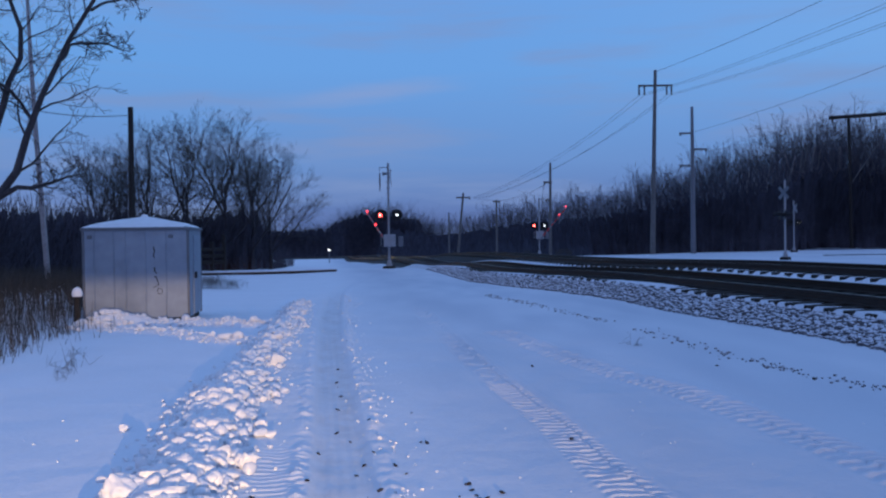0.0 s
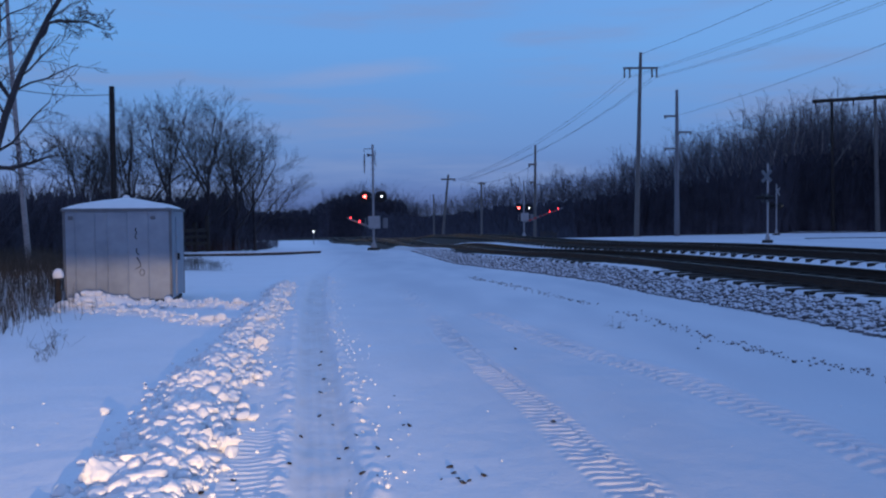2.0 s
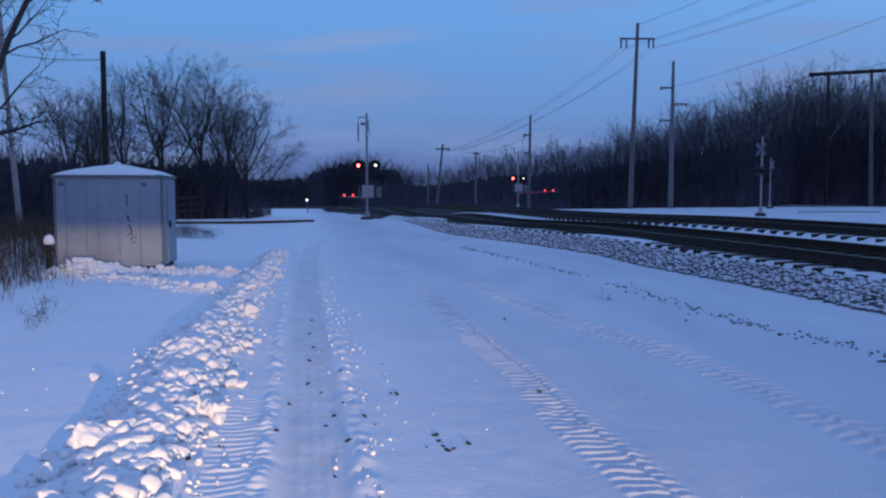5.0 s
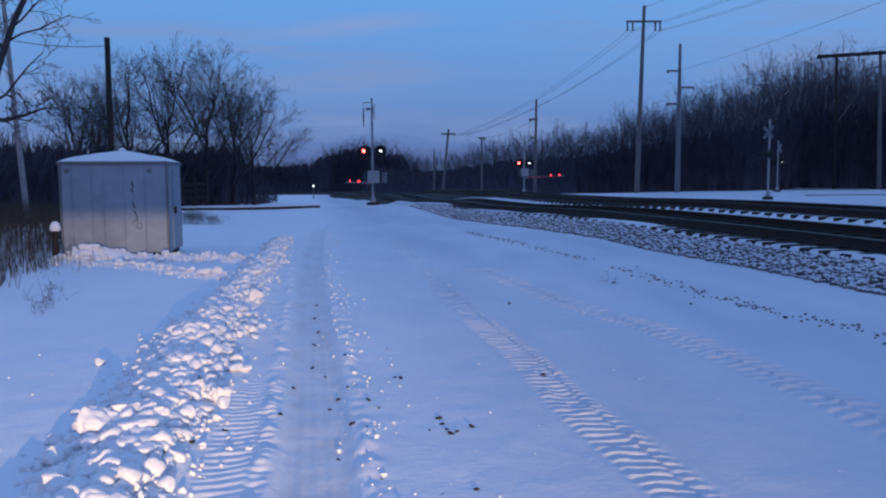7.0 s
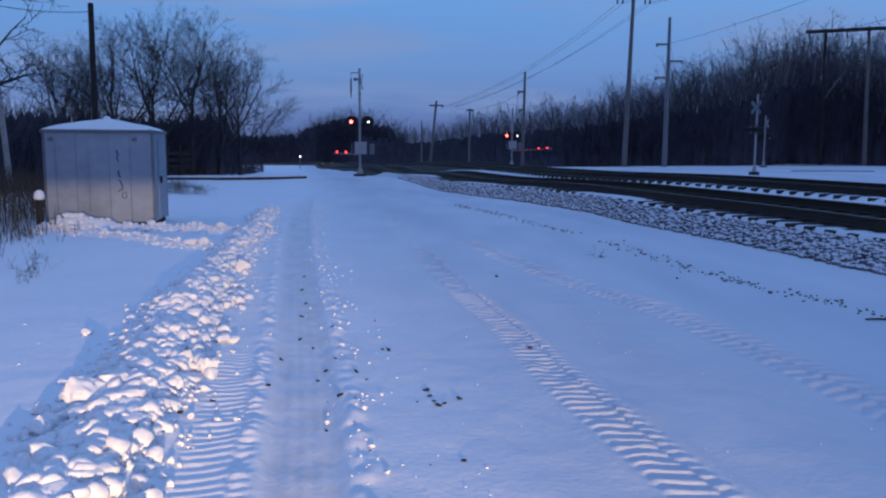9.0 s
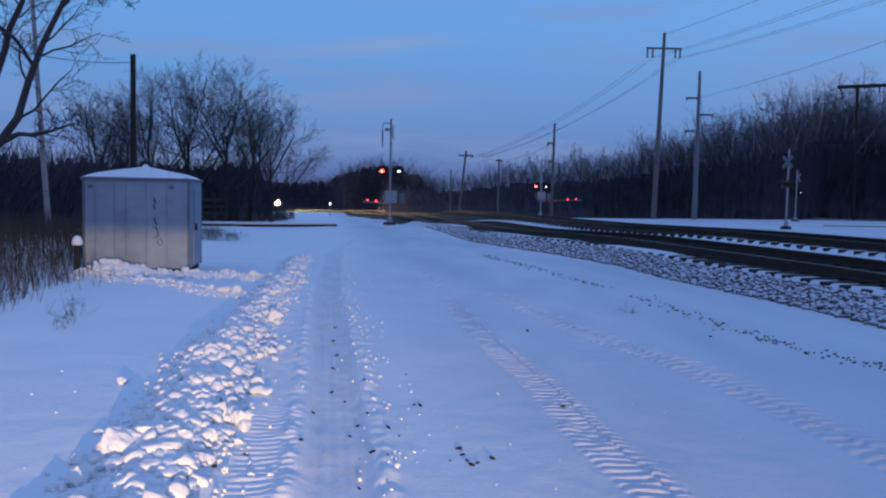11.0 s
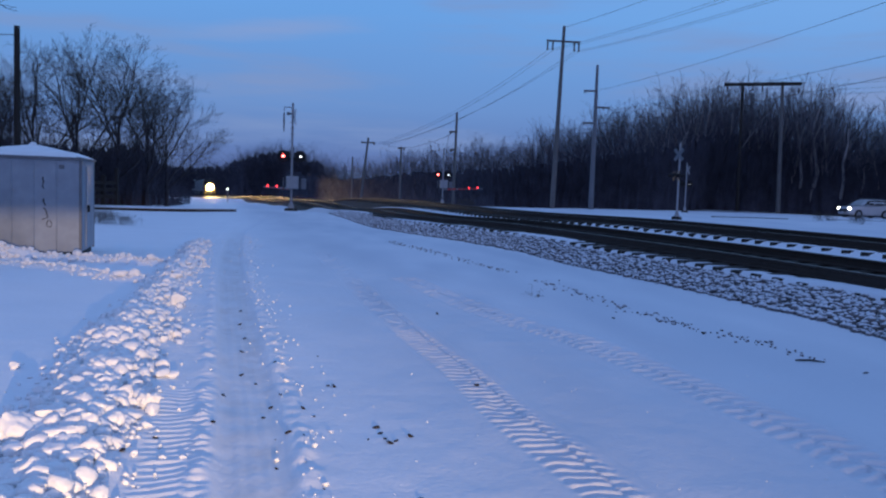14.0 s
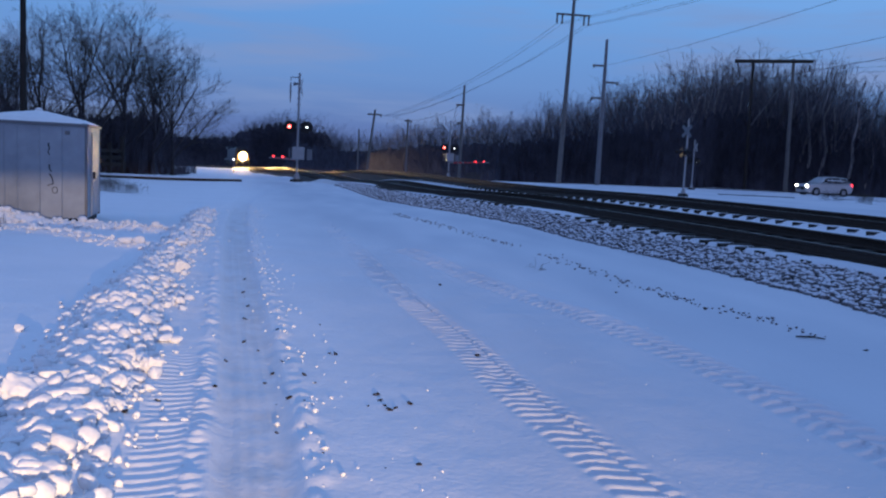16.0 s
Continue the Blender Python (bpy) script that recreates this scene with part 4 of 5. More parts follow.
H = h_frame()
for i in range(4):
    wire(A[i], A2[i], 1.6)
wire(A[0] + Vector((1.5, 0, 2.0)), A2[0] + Vector((1.5, 0, 2.0)), 1.4, 0.015)
for k in (0, 1, 2):
    wire(B[k], B2[k], 1.2)
for k in range(4):
    wire(A[k], D[0] + Vector((0.45 * k, 0, 0.05)), 1.0, 0.012)
wire(C[0], D[0] + Vector((1.2, 0, 0)), 0.6, 0.012)
for k in (0, 1, 2):
    wire(H[k], H[k] + Vector((22, -80, 1.0)), 1.6)
wire(up_to(-20.33, 8.2, 30), up_to(-34, 10.5, 26), 0.5, 0.012)


# ---------- bare trees ----------
def tubes(paths, radii, sides=3):
    """Many tapering tubes at once: paths (n, k, 3), radii (n, k). Returns vertices and quads."""
    P, R = np.asarray(paths, dtype=float), np.asarray(radii, dtype=float)
    n, k, _ = P.shape
    d = np.gradient(P, axis=1)
    d /= np.maximum(np.linalg.norm(d, axis=2, keepdims=True), 1e-9)
    ref = np.where(np.abs(d[..., 2:3]) < 0.8, np.array([0, 0, 1.0]), np.array([1.0, 0, 0]))
    ref = np.repeat(ref[:, :1], k, axis=1)
    u = np.cross(d, ref)
    u /= np.maximum(np.linalg.norm(u, axis=2, keepdims=True), 1e-9)
    w = np.cross(d, u)
    a = np.arange(sides) * 2 * math.pi / sides
    V = P[:, :, None] + R[:, :, None, None] * (u[:, :, None] * np.cos(a)[None, None, :, None] + w[:, :, None] * np.sin(a)[None, None, :, None])
    idx = np.arange(n * k * sides).reshape(n, k, sides)
    nxt = np.roll(idx, -1, axis=2)
    F = np.stack([idx[:, :-1], nxt[:, :-1], nxt[:, 1:], idx[:, 1:]], -1).reshape(-1, 4)
    return V.reshape(-1, 3), F


def grow(rng, start, heading, length, r, level, out, bend=0.18, rise=0.12, kids=(7, 6, 5, 4), spread=0.75, thin=0.55):
    """One limb of five points with its side limbs, appended to out by level."""
    p, d = np.array(start, dtype=float), np.array(heading, dtype=float)
    d /= np.linalg.norm(d)
    pts = [p]
    for _ in range(4):
        d = d + rng.normal(0, bend, 3) + np.array([0, 0, rise])
        d /= np.linalg.norm(d)
        p = p + d * length / 4
        pts.append(p)
    rad = r * np.array([1, 0.86, 0.7, 0.52, 0.3])
    out.append((np.array(pts), rad, level))
    if level >= len(kids):
        return
    limbs(rng, pts, rad, length, level, out, bend, rise, kids, spread, thin)


def limbs(rng, pts, rad, length, level, out, bend, rise, kids, spread, thin, first=0.22):
    n = len(pts) - 1
    for i in range(kids[level]):
        t = first + (1 - first) * (i + rng.rand()) / kids[level]
        k = min(int(t * n), n - 1)
        q = pts[k] + (pts[k + 1] - pts[k]) * (t * n - k)
        along_dir = pts[k + 1] - pts[k]
        along_dir = along_dir / np.linalg.norm(along_dir)
        side = rng.normal(0, 1, 3)
        side -= along_dir * side.dot(along_dir)
        side /= np.linalg.norm(side)
        h = along_dir * (1 - spread * 0.5) + side * spread * rng.uniform(0.7, 1.2)
        grow(rng, q, h, length * rng.uniform(0.42, 0.62) * (1.15 - 0.45 * t), max(rad[min(k, len(rad) - 1)] * thin, 0.006), level + 1, out, bend, rise, kids, spread, thin)


def tree_mesh(out, least=0.0):
    big = [(p, r) for p, r, l in out if l <= 1]
    small = [(p, r) for p, r, l in out if l > 1]
    V, F, n = [], [], 0
    for group, sides in ((big, 7), (small, 3)):
        if group:
            v, f = tubes([p for p, _ in group], [np.maximum(r, least) for _, r in group], sides)
            V.append(v)
            F.append(f + n)
            n += len(v)
    return np.concatenate(V), np.concatenate(F)


def split_tree(ob_name, foot, out, mat, label, least):
    tree = thing(ob_name, foot, label, "tree", "bare trees")
    for name, levels in (("trunk", (0,)), ("limb", (1,)), ("crown", (2, 3, 4))):
        group = [(p, r) for p, r, l in out if l in levels]
        if name == "limb":
            for p, r in group:
                v, f = tubes([p], [np.maximum(r, least)], 6)
                part("limb", array_mesh("limb", v, f, mat, True), mat, tree)
        elif group:
            if name == "crown":
                group = [(p[::2], r[::2]) for p, r in group]
            v, f = tubes([p for p, _ in group], [np.maximum(r, least) for _, r in group], 9 if name == "trunk" else 3)
            ob = part(name, array_mesh(name, v, f, mat, True), mat, tree)
            if name == "crown":
                tagged(ob, kind="stuff")
    return tree


def field_tree(az, top_el, d, seed, wide=0.9, lean=0.0):
    """A bare spreading tree that forks low and carries a rounded crown of twigs."""
    rng = np.random.RandomState(seed)
    foot = grounded(az, d)
    tall = height(top_el, d) - foot.z
    out = []
    stem = tall * 0.5
    pts = [np.array([lean * t, 0.05 * rng.randn(), stem * t * 1.1]) + (rng.normal(0, 0.06, 3) if t else 0) for t in np.linspace(0, 1, 5)]
    rad = 0.015 * tall * np.array([1.1, 0.85, 0.7, 0.55, 0.4])
    out.append((np.array(pts), rad, 0))
    n = rng.randint(6, 9)
    for i in range(n):
        a = 2 * math.pi * (i + rng.rand() * 0.6) / n
        t = 0.28 + 0.68 * i / n
        k = min(int(t * 4), 3)
        q = pts[k] + (pts[k + 1] - pts[k]) * (t * 4 - k)
        out_ward = wide * (1.1 - 0.6 * t)
        grow(rng, q, (math.cos(a) * out_ward, math.sin(a) * out_ward, 1.0), tall * rng.uniform(0.5, 0.62) * (1.05 - 0.28 * t), rad[k] * 0.62, 1, out, bend=0.10, rise=0.07, kids=(0, 9, 7, 4), spread=0.72, thin=0.48)
    zmax = max(p[-1][2] for p, _, _ in out)
    k = tall / zmax
    out = [(p * np.array([k, k, k]), r, l) for p, r, l in out]
    split_tree("bare_tree", foot, out, BARK, "leafless field tree with a rounded crown of fine twigs", 0.0045)


for i, (az, el, d, wide) in enumerate([(-22.3, 7.0, 42, 0.6), (-19.4, 8.0, 47, 0.8), (-16.9, 9.1, 47, 1.0), (-14.5, 9.0, 50, 1.0), (-12.7, 8.1, 52, 0.9), (-11.5, 6.6, 56, 0.8), (-20.8, 5.9, 44, 0.5)]):
    field_tree(az, el, d, 31 + i, wide)


def near_tree():
    """The dark tree on the verge: a leaning trunk and long crooked limbs with thin twigs."""
    rng = np.random.RandomState(8)
    d = 16
    foot = spot(-30.2, d, floor_at(*spot(-30.2, d)[:2]))

    def guide(points, r0, r1, level):
        P = np.array([list(up_to(a, e, d + k)) for a, e, k in points]) - np.array(foot)
        s = np.linspace(0, 1, len(P))
        fine = np.stack([np.interp(np.linspace(0, 1, 9), s, P[:, j]) for j in range(3)], 1)
        fine[1:-1] += rng.normal(0, 0.03, (7, 3))
        return fine, np.linspace(r0, r1, 9), level

    limbs_out = []
    trunk = guide([(-30.2, -5.8, 0), (-29.2, -1, 0), (-27.9, 2.9, 0), (-26.9, 5.2, 0), (-26, 7.5, 0), (-24.3, 12, 0), (-22.6, 14.5, 0), (-21.2, 18, 0)], 0.092, 0.025, 0)
    guides = [guide([(-27.9, 2.9, 0), (-26.8, 3.4, -0.2), (-25.7, 3.6, -0.3), (-24.6, 4.0, -0.4), (-23.5, 4.3, -0.5)], 0.055, 0.012, 1),
              guide([(-29.0, 4.0, 0.3), (-27.8, 8.3, 0.4), (-26.5, 11.5, 0.6), (-27.1, 14.7, 0.6), (-27.0, 19, 0.7)], 0.07, 0.02, 1),
              guide([(-24.6, 11.2, 0), (-23.5, 12.3, -0.2), (-21.8, 12.6, -0.3), (-20.6, 12.2, -0.4)], 0.035, 0.010, 1),
              guide([(-22.6, 14.5, 0), (-21.2, 15.4, 0.2), (-19.9, 15.4, 0.3), (-18.6, 16.3, 0.3)], 0.03, 0.010, 1),
              guide([(-26, 7.5, 0), (-27.2, 9.2, 0.3), (-28.2, 10.2, 0.4), (-29, 12, 0.5)], 0.04, 0.012, 1)]
    out = [trunk] + guides
    for pts, rad, level in [trunk] + guides:
        size = np.linalg.norm(pts[-1] - pts[0])
        limbs(rng, list(pts), rad, min(size * 0.62, 2.4), 1, out, 0.2, 0.04, (0, 11 if level else 8, 6, 4), 0.8, 0.4, first=0.35 if level == 0 else 0.25)
    five = []
    for pts, rad, level in out:
        k = np.linspace(0, len(pts) - 1, 9)
        i = np.arange(len(pts))
        five.append((np.stack([np.interp(k, i, pts[:, j]) for j in range(3)], 1), np.interp(k, i, rad), level))
    split_tree("bare_tree", foot, five, BARK, "crooked dark leafless tree leaning over the verge", 0.004)


near_tree()


def pale_trunk():
    rng = np.random.RandomState(12)
    d = 26
    foot = grounded(-25.2, d)
    pts = [np.array(up_to(a, e, d)) - np.array(foot) for a, e in ((-25.3, -1.9), (-25.6, 1.8), (-25.9, 7.1), (-26.1, 11.5), (-26.3, 17))]
    pts[0][2] = -0.2
    rad = np.array([0.085, 0.075, 0.065, 0.055, 0.035])
    out = [(np.array(pts), rad, 0)]
    limbs(rng, pts, rad, 3.0, 1, out, 0.18, 0.1, (0, 7, 6, 4), 0.8, 0.35, first=0.45)
    split_tree("bare_tree", foot, out, PALEBARK, "slender pale-barked leafless tree before dark brush", 0.006)


pale_trunk()


# ---------- woods and brush ----------
WOODS_LINE = [(-16, 345, 1.0), (-10, 335, 1.2), (-7.8, 320, 1.3), (-6.6, 300, 2.2), (-4.3, 300, 2.75), (-2, 290, 2.25), (-0.4, 230, 1.7), (2.7, 190, 2.2), (5.5, 165, 3.0), (9, 145, 3.6), (10.5, 138, 3.8),
              (14.3, 122, 4.65), (18, 112, 6.0), (21.5, 105, 6.9), (23.2, 102, 7.7), (24.9, 100, 8.6), (28.5, 98, 7.9), (31.3, 97, 8.1), (32.8, 97, 6.8), (33.5, 97, 5.2), (34.2, 97, 5.6), (36, 97, 7), (44, 97, 7)]
W = np.array(WOODS_LINE)


def cones(ends, radii):
    """Many thin three-sided spikes: ends (n, 2, 3). Returns vertices and triangles."""
    E, R = np.asarray(ends, dtype=float), np.asarray(radii, dtype=float)
    n = len(E)
    a = np.arange(3) * 2 * math.pi / 3
    ring = np.stack([np.cos(a), np.sin(a), 0 * a], 1)
    V = np.concatenate([E[:, :1] + R[:, None, None] * ring[None], E[:, 1:]], axis=1)
    base = np.arange(n)[:, None, None] * 4
    F = base + np.array([[0, 1, 3], [1, 2, 3], [2, 0, 3]])[None]
    return V.reshape(-1, 3), F.reshape(-1, 3)


def wood_kind(rng, tall_trunk):
    """One bare forest tree of unit height: trunk and limbs as tubes, boughs and twigs as spikes. Returns trunk and crown, each as vertices and triangles."""
    axis = [np.zeros(3)]
    for t in range(1, 6):
        axis.append(axis[-1] + np.array([rng.normal(0, 0.010), rng.normal(0, 0.010), tall_trunk / 5]))
    axis = np.array(axis)
    steps = np.linspace(0, 1, 6)
    limbs_p, limbs_r, boughs, boughs_r, twigs, twigs_r = [], [], [], [], [], []
    n = 10
    for i in range(n):
        t = 0.42 + 0.58 * (i + rng.rand()) / n
        q = np.array([np.interp(t, steps, axis[:, j]) for j in range(3)])
        a = 2.4 * i + rng.uniform(-0.5, 0.5)
        out_by = rng.uniform(0.06, 0.22) * (1.25 - 0.5 * t)
        # a limb climbs to the rounded envelope of the crown
        top = min(1.0, q[2] + (1 - q[2]) * rng.uniform(0.35, 0.95) * (1 - 1.3 * out_by)) if t < 0.97 else rng.uniform(0.94, 1.0)
        e = np.array([q[0] + out_by * math.cos(a), q[1] + out_by * math.sin(a), top])
        m = (q + e) / 2 + np.array([0.25 * out_by * math.cos(a), 0.25 * out_by * math.sin(a), -0.02]) + rng.normal(0, 0.006, 3)
        limbs_p.append([q, m, e])
        limbs_r.append([0.0024, 0.0017, 0.0007])
        for k in range(8):
            u = 0.2 + 0.8 * (k + rng.rand()) / 8
            s0 = q + (m - q) * u * 2 if u < 0.5 else m + (e - m) * (u * 2 - 1)
            g = np.array([rng.normal(0, 0.5), rng.normal(0, 0.5), rng.uniform(0.3, 1.1)])
            g /= np.linalg.norm(g)
            ln = rng.uniform(0.035, 0.085)
            s1 = s0 + g * ln
            boughs.append([s0, s1])
            boughs_r.append(0.0010)
            for _ in range(7):
                w = s0 + (s1 - s0) * rng.uniform(0.25, 1)
                h = g + rng.normal(0, 0.55, 3)
                h /= np.linalg.norm(h)
                twigs.append([w, w + h * rng.uniform(0.015, 0.04)])
                twigs_r.append(0.0008)
    v, f = tubes([axis], [np.array([0.0078, 0.007, 0.006, 0.005, 0.0038, 0.0022])], 5)
    trunk = v, np.concatenate([f[:, [0, 1, 2]], f[:, [0, 2, 3]]])
    v, f = tubes(limbs_p, limbs_r)
    v2, f2 = cones(boughs + twigs, boughs_r + twigs_r)
    return trunk, (np.concatenate([v, v2]), np.concatenate([f[:, [0, 1, 2]], f[:, [0, 2, 3]], f2 + len(v)]))


def woods():
    """Far bare woods: slim trunks under rounded crowns of fine twigs, several rows deep, and the pale-barked trees along their edge."""
    rng = np.random.RandomState(17)
    kinds = [wood_kind(rng, rng.uniform(0.62, 0.78)) for _ in range(12)]

    def placed(v, wide, tall, p, z, a, lean):
        rot = np.array([[math.cos(a), math.sin(a), 0], [-math.sin(a), math.cos(a), 0], [lean[0], lean[1], 1]])
        return (v @ rot) * (tall * wide, tall * wide, tall) + (p.x, p.y, z - 0.1)

    for name, lo, hi, count, label in (("far_woods", -16, 12, 150, "distant leafless woods beyond the crossing, dark at dusk"), ("woods", 12, 44, 310, "tall leafless woods with pale trunks over dark undergrowth")):
        V, F, n = [], [], 0
        for i in range(count):
            az = lo + (hi - lo) * (i + rng.rand()) / count
            d0, el = np.interp(az, W[:, 0], W[:, 1]), np.interp(az, W[:, 0], W[:, 2])
            d = d0 + rng.rand() ** 1.3 * 26
            p = spot(az, d)
            z = float(fall(p.x, p.y))
            clump = 1.0 + 0.07 * float(value_noise(np.array(az * 0.8), np.array(3.3), 41))
            tall = (height(el, d0) - z) * rng.uniform(0.84, 1.10) * clump
            trunk, crown = kinds[rng.randint(len(kinds))]
            a, lean = rng.rand() * 6.283, rng.normal(0, 0.03, 2)
            for v, f in (trunk, crown):
                V.append(placed(v, 1.9 if name == "far_woods" else 1.3, tall, p, z, a, lean))
                F.append(f + n)
                n += len(v)
        tagged(new(name, array_mesh(name, np.concatenate(V), np.concatenate(F), WOODS)), label, "woods", kind="stuff")
    for i in range(44):
        az = 20.5 + 16.5 * (i + rng.rand()) / 44
        d0, el = np.interp(az, W[:, 0], W[:, 1]), np.interp(az, W[:, 0], W[:, 2])
        d = d0 - rng.uniform(0.5, 3.5)
        p = spot(az, d)
        z = float(fall(p.x, p.y))
        tall = (height(el, d) - z) * rng.uniform(0.80, 1.02)
        ob = thing("forest_tree", (p.x, p.y, z - 0.1), "slim pale-barked leafless tree at the edge of the woods", "tree", "pale trees at the edge of the woods")
        (tv, tf), (cv, cf) = kinds[rng.randint(len(kinds))]
        a, lean = rng.rand() * 6.283, rng.normal(0, 0.03, 2)
        zero = Vector((0, 0, 0))
        part("trunk", array_mesh("trunk", placed(tv * (1.7, 1.7, 1.0), 1.25, tall, zero, 0.1, a, lean), tf, PALEBARK), PALEBARK, ob)
        crown = part("crown", array_mesh("crown", placed(cv, 1.25, tall, zero, 0.1, a, lean), cf, TWIGS), TWIGS, ob)
        tagged(crown, kind="stuff")


woods()


def undergrowth(name, rows, share, mat, label, seed, twigs, depth=3.0, size=0.035, slant=0.15):
    """A dense tangled bank: a lumpy core with a ragged upper edge and many twigs standing out of it. rows: bearing, distance, elevation of the top."""
    rng = np.random.RandomState(seed)
    R = np.array(rows, dtype=float)
    az = np.arange(R[0, 0], R[-1, 0], 0.16)
    verts, faces = [], []
    m = 9
    for i, a in enumerate(az):
        d, el = np.interp(a, R[:, 0], R[:, 1]), np.interp(a, R[:, 0], R[:, 2])
        ends = min(1.0, (i + 0.5) / 5, (len(az) - i - 0.5) / 5)
        for k in range(m):
            t = k / (m - 1)
            dd = d + depth * t * 0.9 + 0.5 * rng.randn() * depth * 0.15
            p = spot(a, dd)
            z0 = float(fall(p.x, p.y)) if dd > 60 else 0.0
            tall = max(0.3, (height(el, d) - z0) * share) * ends
            z = z0 - 0.1 + tall * math.sin(math.pi * min(t * 1.35, 1) * 0.5) * (1 + 0.3 * (rng.rand() - 0.6)) if t > 0 else z0 - 0.2
            verts.append((p.x, p.y, z))
    for i in range(len(az) - 1):
        for k in range(m - 1):
            faces.append((i * m + k, i * m + k + 1, (i + 1) * m + k + 1, (i + 1) * m + k))
    n = len(verts)
    P, Q = [], []
    for _ in range(twigs):
        a = rng.uniform(R[0, 0], R[-1, 0])
        d, el = np.interp(a, R[:, 0], R[:, 1]), np.interp(a, R[:, 0], R[:, 2])
        p = spot(a, d + depth * (rng.rand() - 0.2))
        z0 = float(fall(p.x, p.y)) if d > 60 else floor_at(p.x, p.y)
        tall = max(0.3, height(el, d) - z0)
        s0 = np.array([p.x, p.y, z0 + tall * share * rng.rand() * 0.8])
        h = np.array([rng.normal(0, slant), rng.normal(0, slant), 1.0])
        ln = tall * rng.uniform(0.15, 0.5)
        P.append([s0, s0 + h * ln * 0.5 + rng.normal(0, 0.03 * ln, 3), s0 + h * ln])
        Q.append(np.array([1, 0.7, 0.3]) * size * rng.uniform(0.5, 1.2))
    v, f = tubes(P, Q)
    tagged(new(name, array_mesh(name, np.concatenate([np.array(verts), v]), np.concatenate([np.array(faces), f + n]), mat)), label, "brush", kind="stuff")


undergrowth("undergrowth", [(a, float(np.interp(a, (-5, -1, 6, 10, 22, 25, 44), (290, 230, 130, 80, 80, 93, 93))), e) for a, d, e in WOODS_LINE if a > -5], 0.5, THICKET, "dark tangled undergrowth at the foot of the woods", 5, 8000, 4.0, 0.022, 0.45)
undergrowth("undergrowth", [(a, d - 3, e) for a, d, e in WOODS_LINE if a < 1], 0.75, THICKET, "dark distant undergrowth beyond the falling field", 6, 5000, 6.0, 0.05, 0.55)
undergrowth("brush", [(-36, 28, 2.8), (-28, 31, 2.5), (-24, 38, 2.3), (-16, 48, 2.0), (-13.2, 51, 2.4), (-12.2, 54, 2.2), (-11.5, 57, 0.6)], 0.92, BRUSH, "dense dark brush under the bare trees", 7, 9000, 5.0, 0.02, 0.4)

undergrowth("brush", [(-13, 55, 2.3), (-11.5, 60, 2.2), (-10.7, 63, 1.7), (-10.0, 66, 0.2)], 0.1, BRUSH, "thin bare brush at the end of the thicket", 13, 420, 4.0, 0.016, 0.3)


def grass_bank():
    """Tall dead grass and weeds on the bank beside the shed."""
    rng = np.random.RandomState(9)
    P, Q = [], []
    while len(P) < 22000:
        x, y = rng.uniform(-16, -5.6), rng.uniform(6, 27)
        edge = -6.15 - 0.12 * max(0, y - 13) + 0.5 * float(value_noise(np.array(x * 0.7), np.array(y * 0.7), 14)) + (0.5 if y < 11 else 0)
        if x > edge + rng.exponential(0.25) * (rng.rand() < 0.25) or (x > -7.3 and y > 15.3):
            continue
        z = floor_at(x, y)
        tall = rng.uniform(0.15, 0.75) * (0.5 + 0.5 * min(1, (edge - x) / 1.2 + 0.3))
        a = rng.rand() * 6.283
        lean = rng.uniform(0.1, 0.6) * tall
        s0 = np.array([x, y, z - 0.02])
        P.append([s0, s0 + (lean * 0.3 * math.cos(a), lean * 0.3 * math.sin(a), tall * 0.6), s0 + (lean * math.cos(a), lean * math.sin(a), tall)])
        Q.append(np.array([1, 0.8, 0.2]) * rng.uniform(0.003, 0.0065))
    v, f = tubes(P, Q)
    tagged(new("dry_grass", array_mesh("dry_grass", v, f, DRYGRASS)), "dense brown dead grass on the bank beside the shed", "grass", kind="stuff")


grass_bank()


def weed(x, y, tall, n, seed, label):
    rng = np.random.RandomState(seed)
    z = floor_at(x, y)
    ob = thing("dry_weed", (x, y, z), label, "weed", "dry weeds in the snow")
    P, Q = [], []
    for _ in range(n):
        a, lean = rng.rand() * 6.283, rng.uniform(0.1, 0.5) * tall
        s0 = np.array([rng.normal(0, 0.06 if n < 20 else 0.2), rng.normal(0, 0.06), -0.03])
        e = s0 + (lean * math.cos(a), lean * math.sin(a), tall * rng.uniform(0.6, 1))
        P.append([s0, (s0 + e) / 2 + rng.normal(0, 0.02, 3), e])
        Q.append([0.0028, 0.0022, 0.0012])
        for _ in range(3):
            u = s0 + (e - s0) * rng.uniform(0.5, 1)
            P.append([u, u + rng.normal(0, 0.06, 3), u + rng.normal(0, 0.1, 3)])
            Q.append([0.002, 0.0024, 0.0012])
    v, f = tubes(P, Q)
    part("tuft", array_mesh("tuft", v, f, DRYGRASS), DRYGRASS, ob)


for i, (x, y, tall, n) in enumerate([(-4.5, 9.94, 0.26, 4), (-4.7, 10.5, 0.30, 4), (-4.35, 9.5, 0.2, 3), (2.84, 11.76, 0.07, 5), (-7.35, 27.2, 0.5, 60), (-7.75, 27.4, 0.55, 60), (-6.95, 27.3, 0.35, 45)]):
    weed(x, y, tall, n, 60 + i, "small dry weed poking through the snow" if y < 20 else "clump of reddish dead weeds in the snow by the siding")
for az, d in ((31.6, 66), (32.3, 66), (33.6, 62), (34.0, 60), (8.4, 67), (6.2, 66), (9.0, 68)):
    p = spot(az, d)
    weed(p.x, p.y, 0.75, 60, int(d * 7 + az), "frosted dead weed clump beside the crossing road")


# ---------- ploughed snow ----------
def clod_shape(rng, size, flat=0.8, detail=2, rough=0.0):
    bm = bmesh.new()
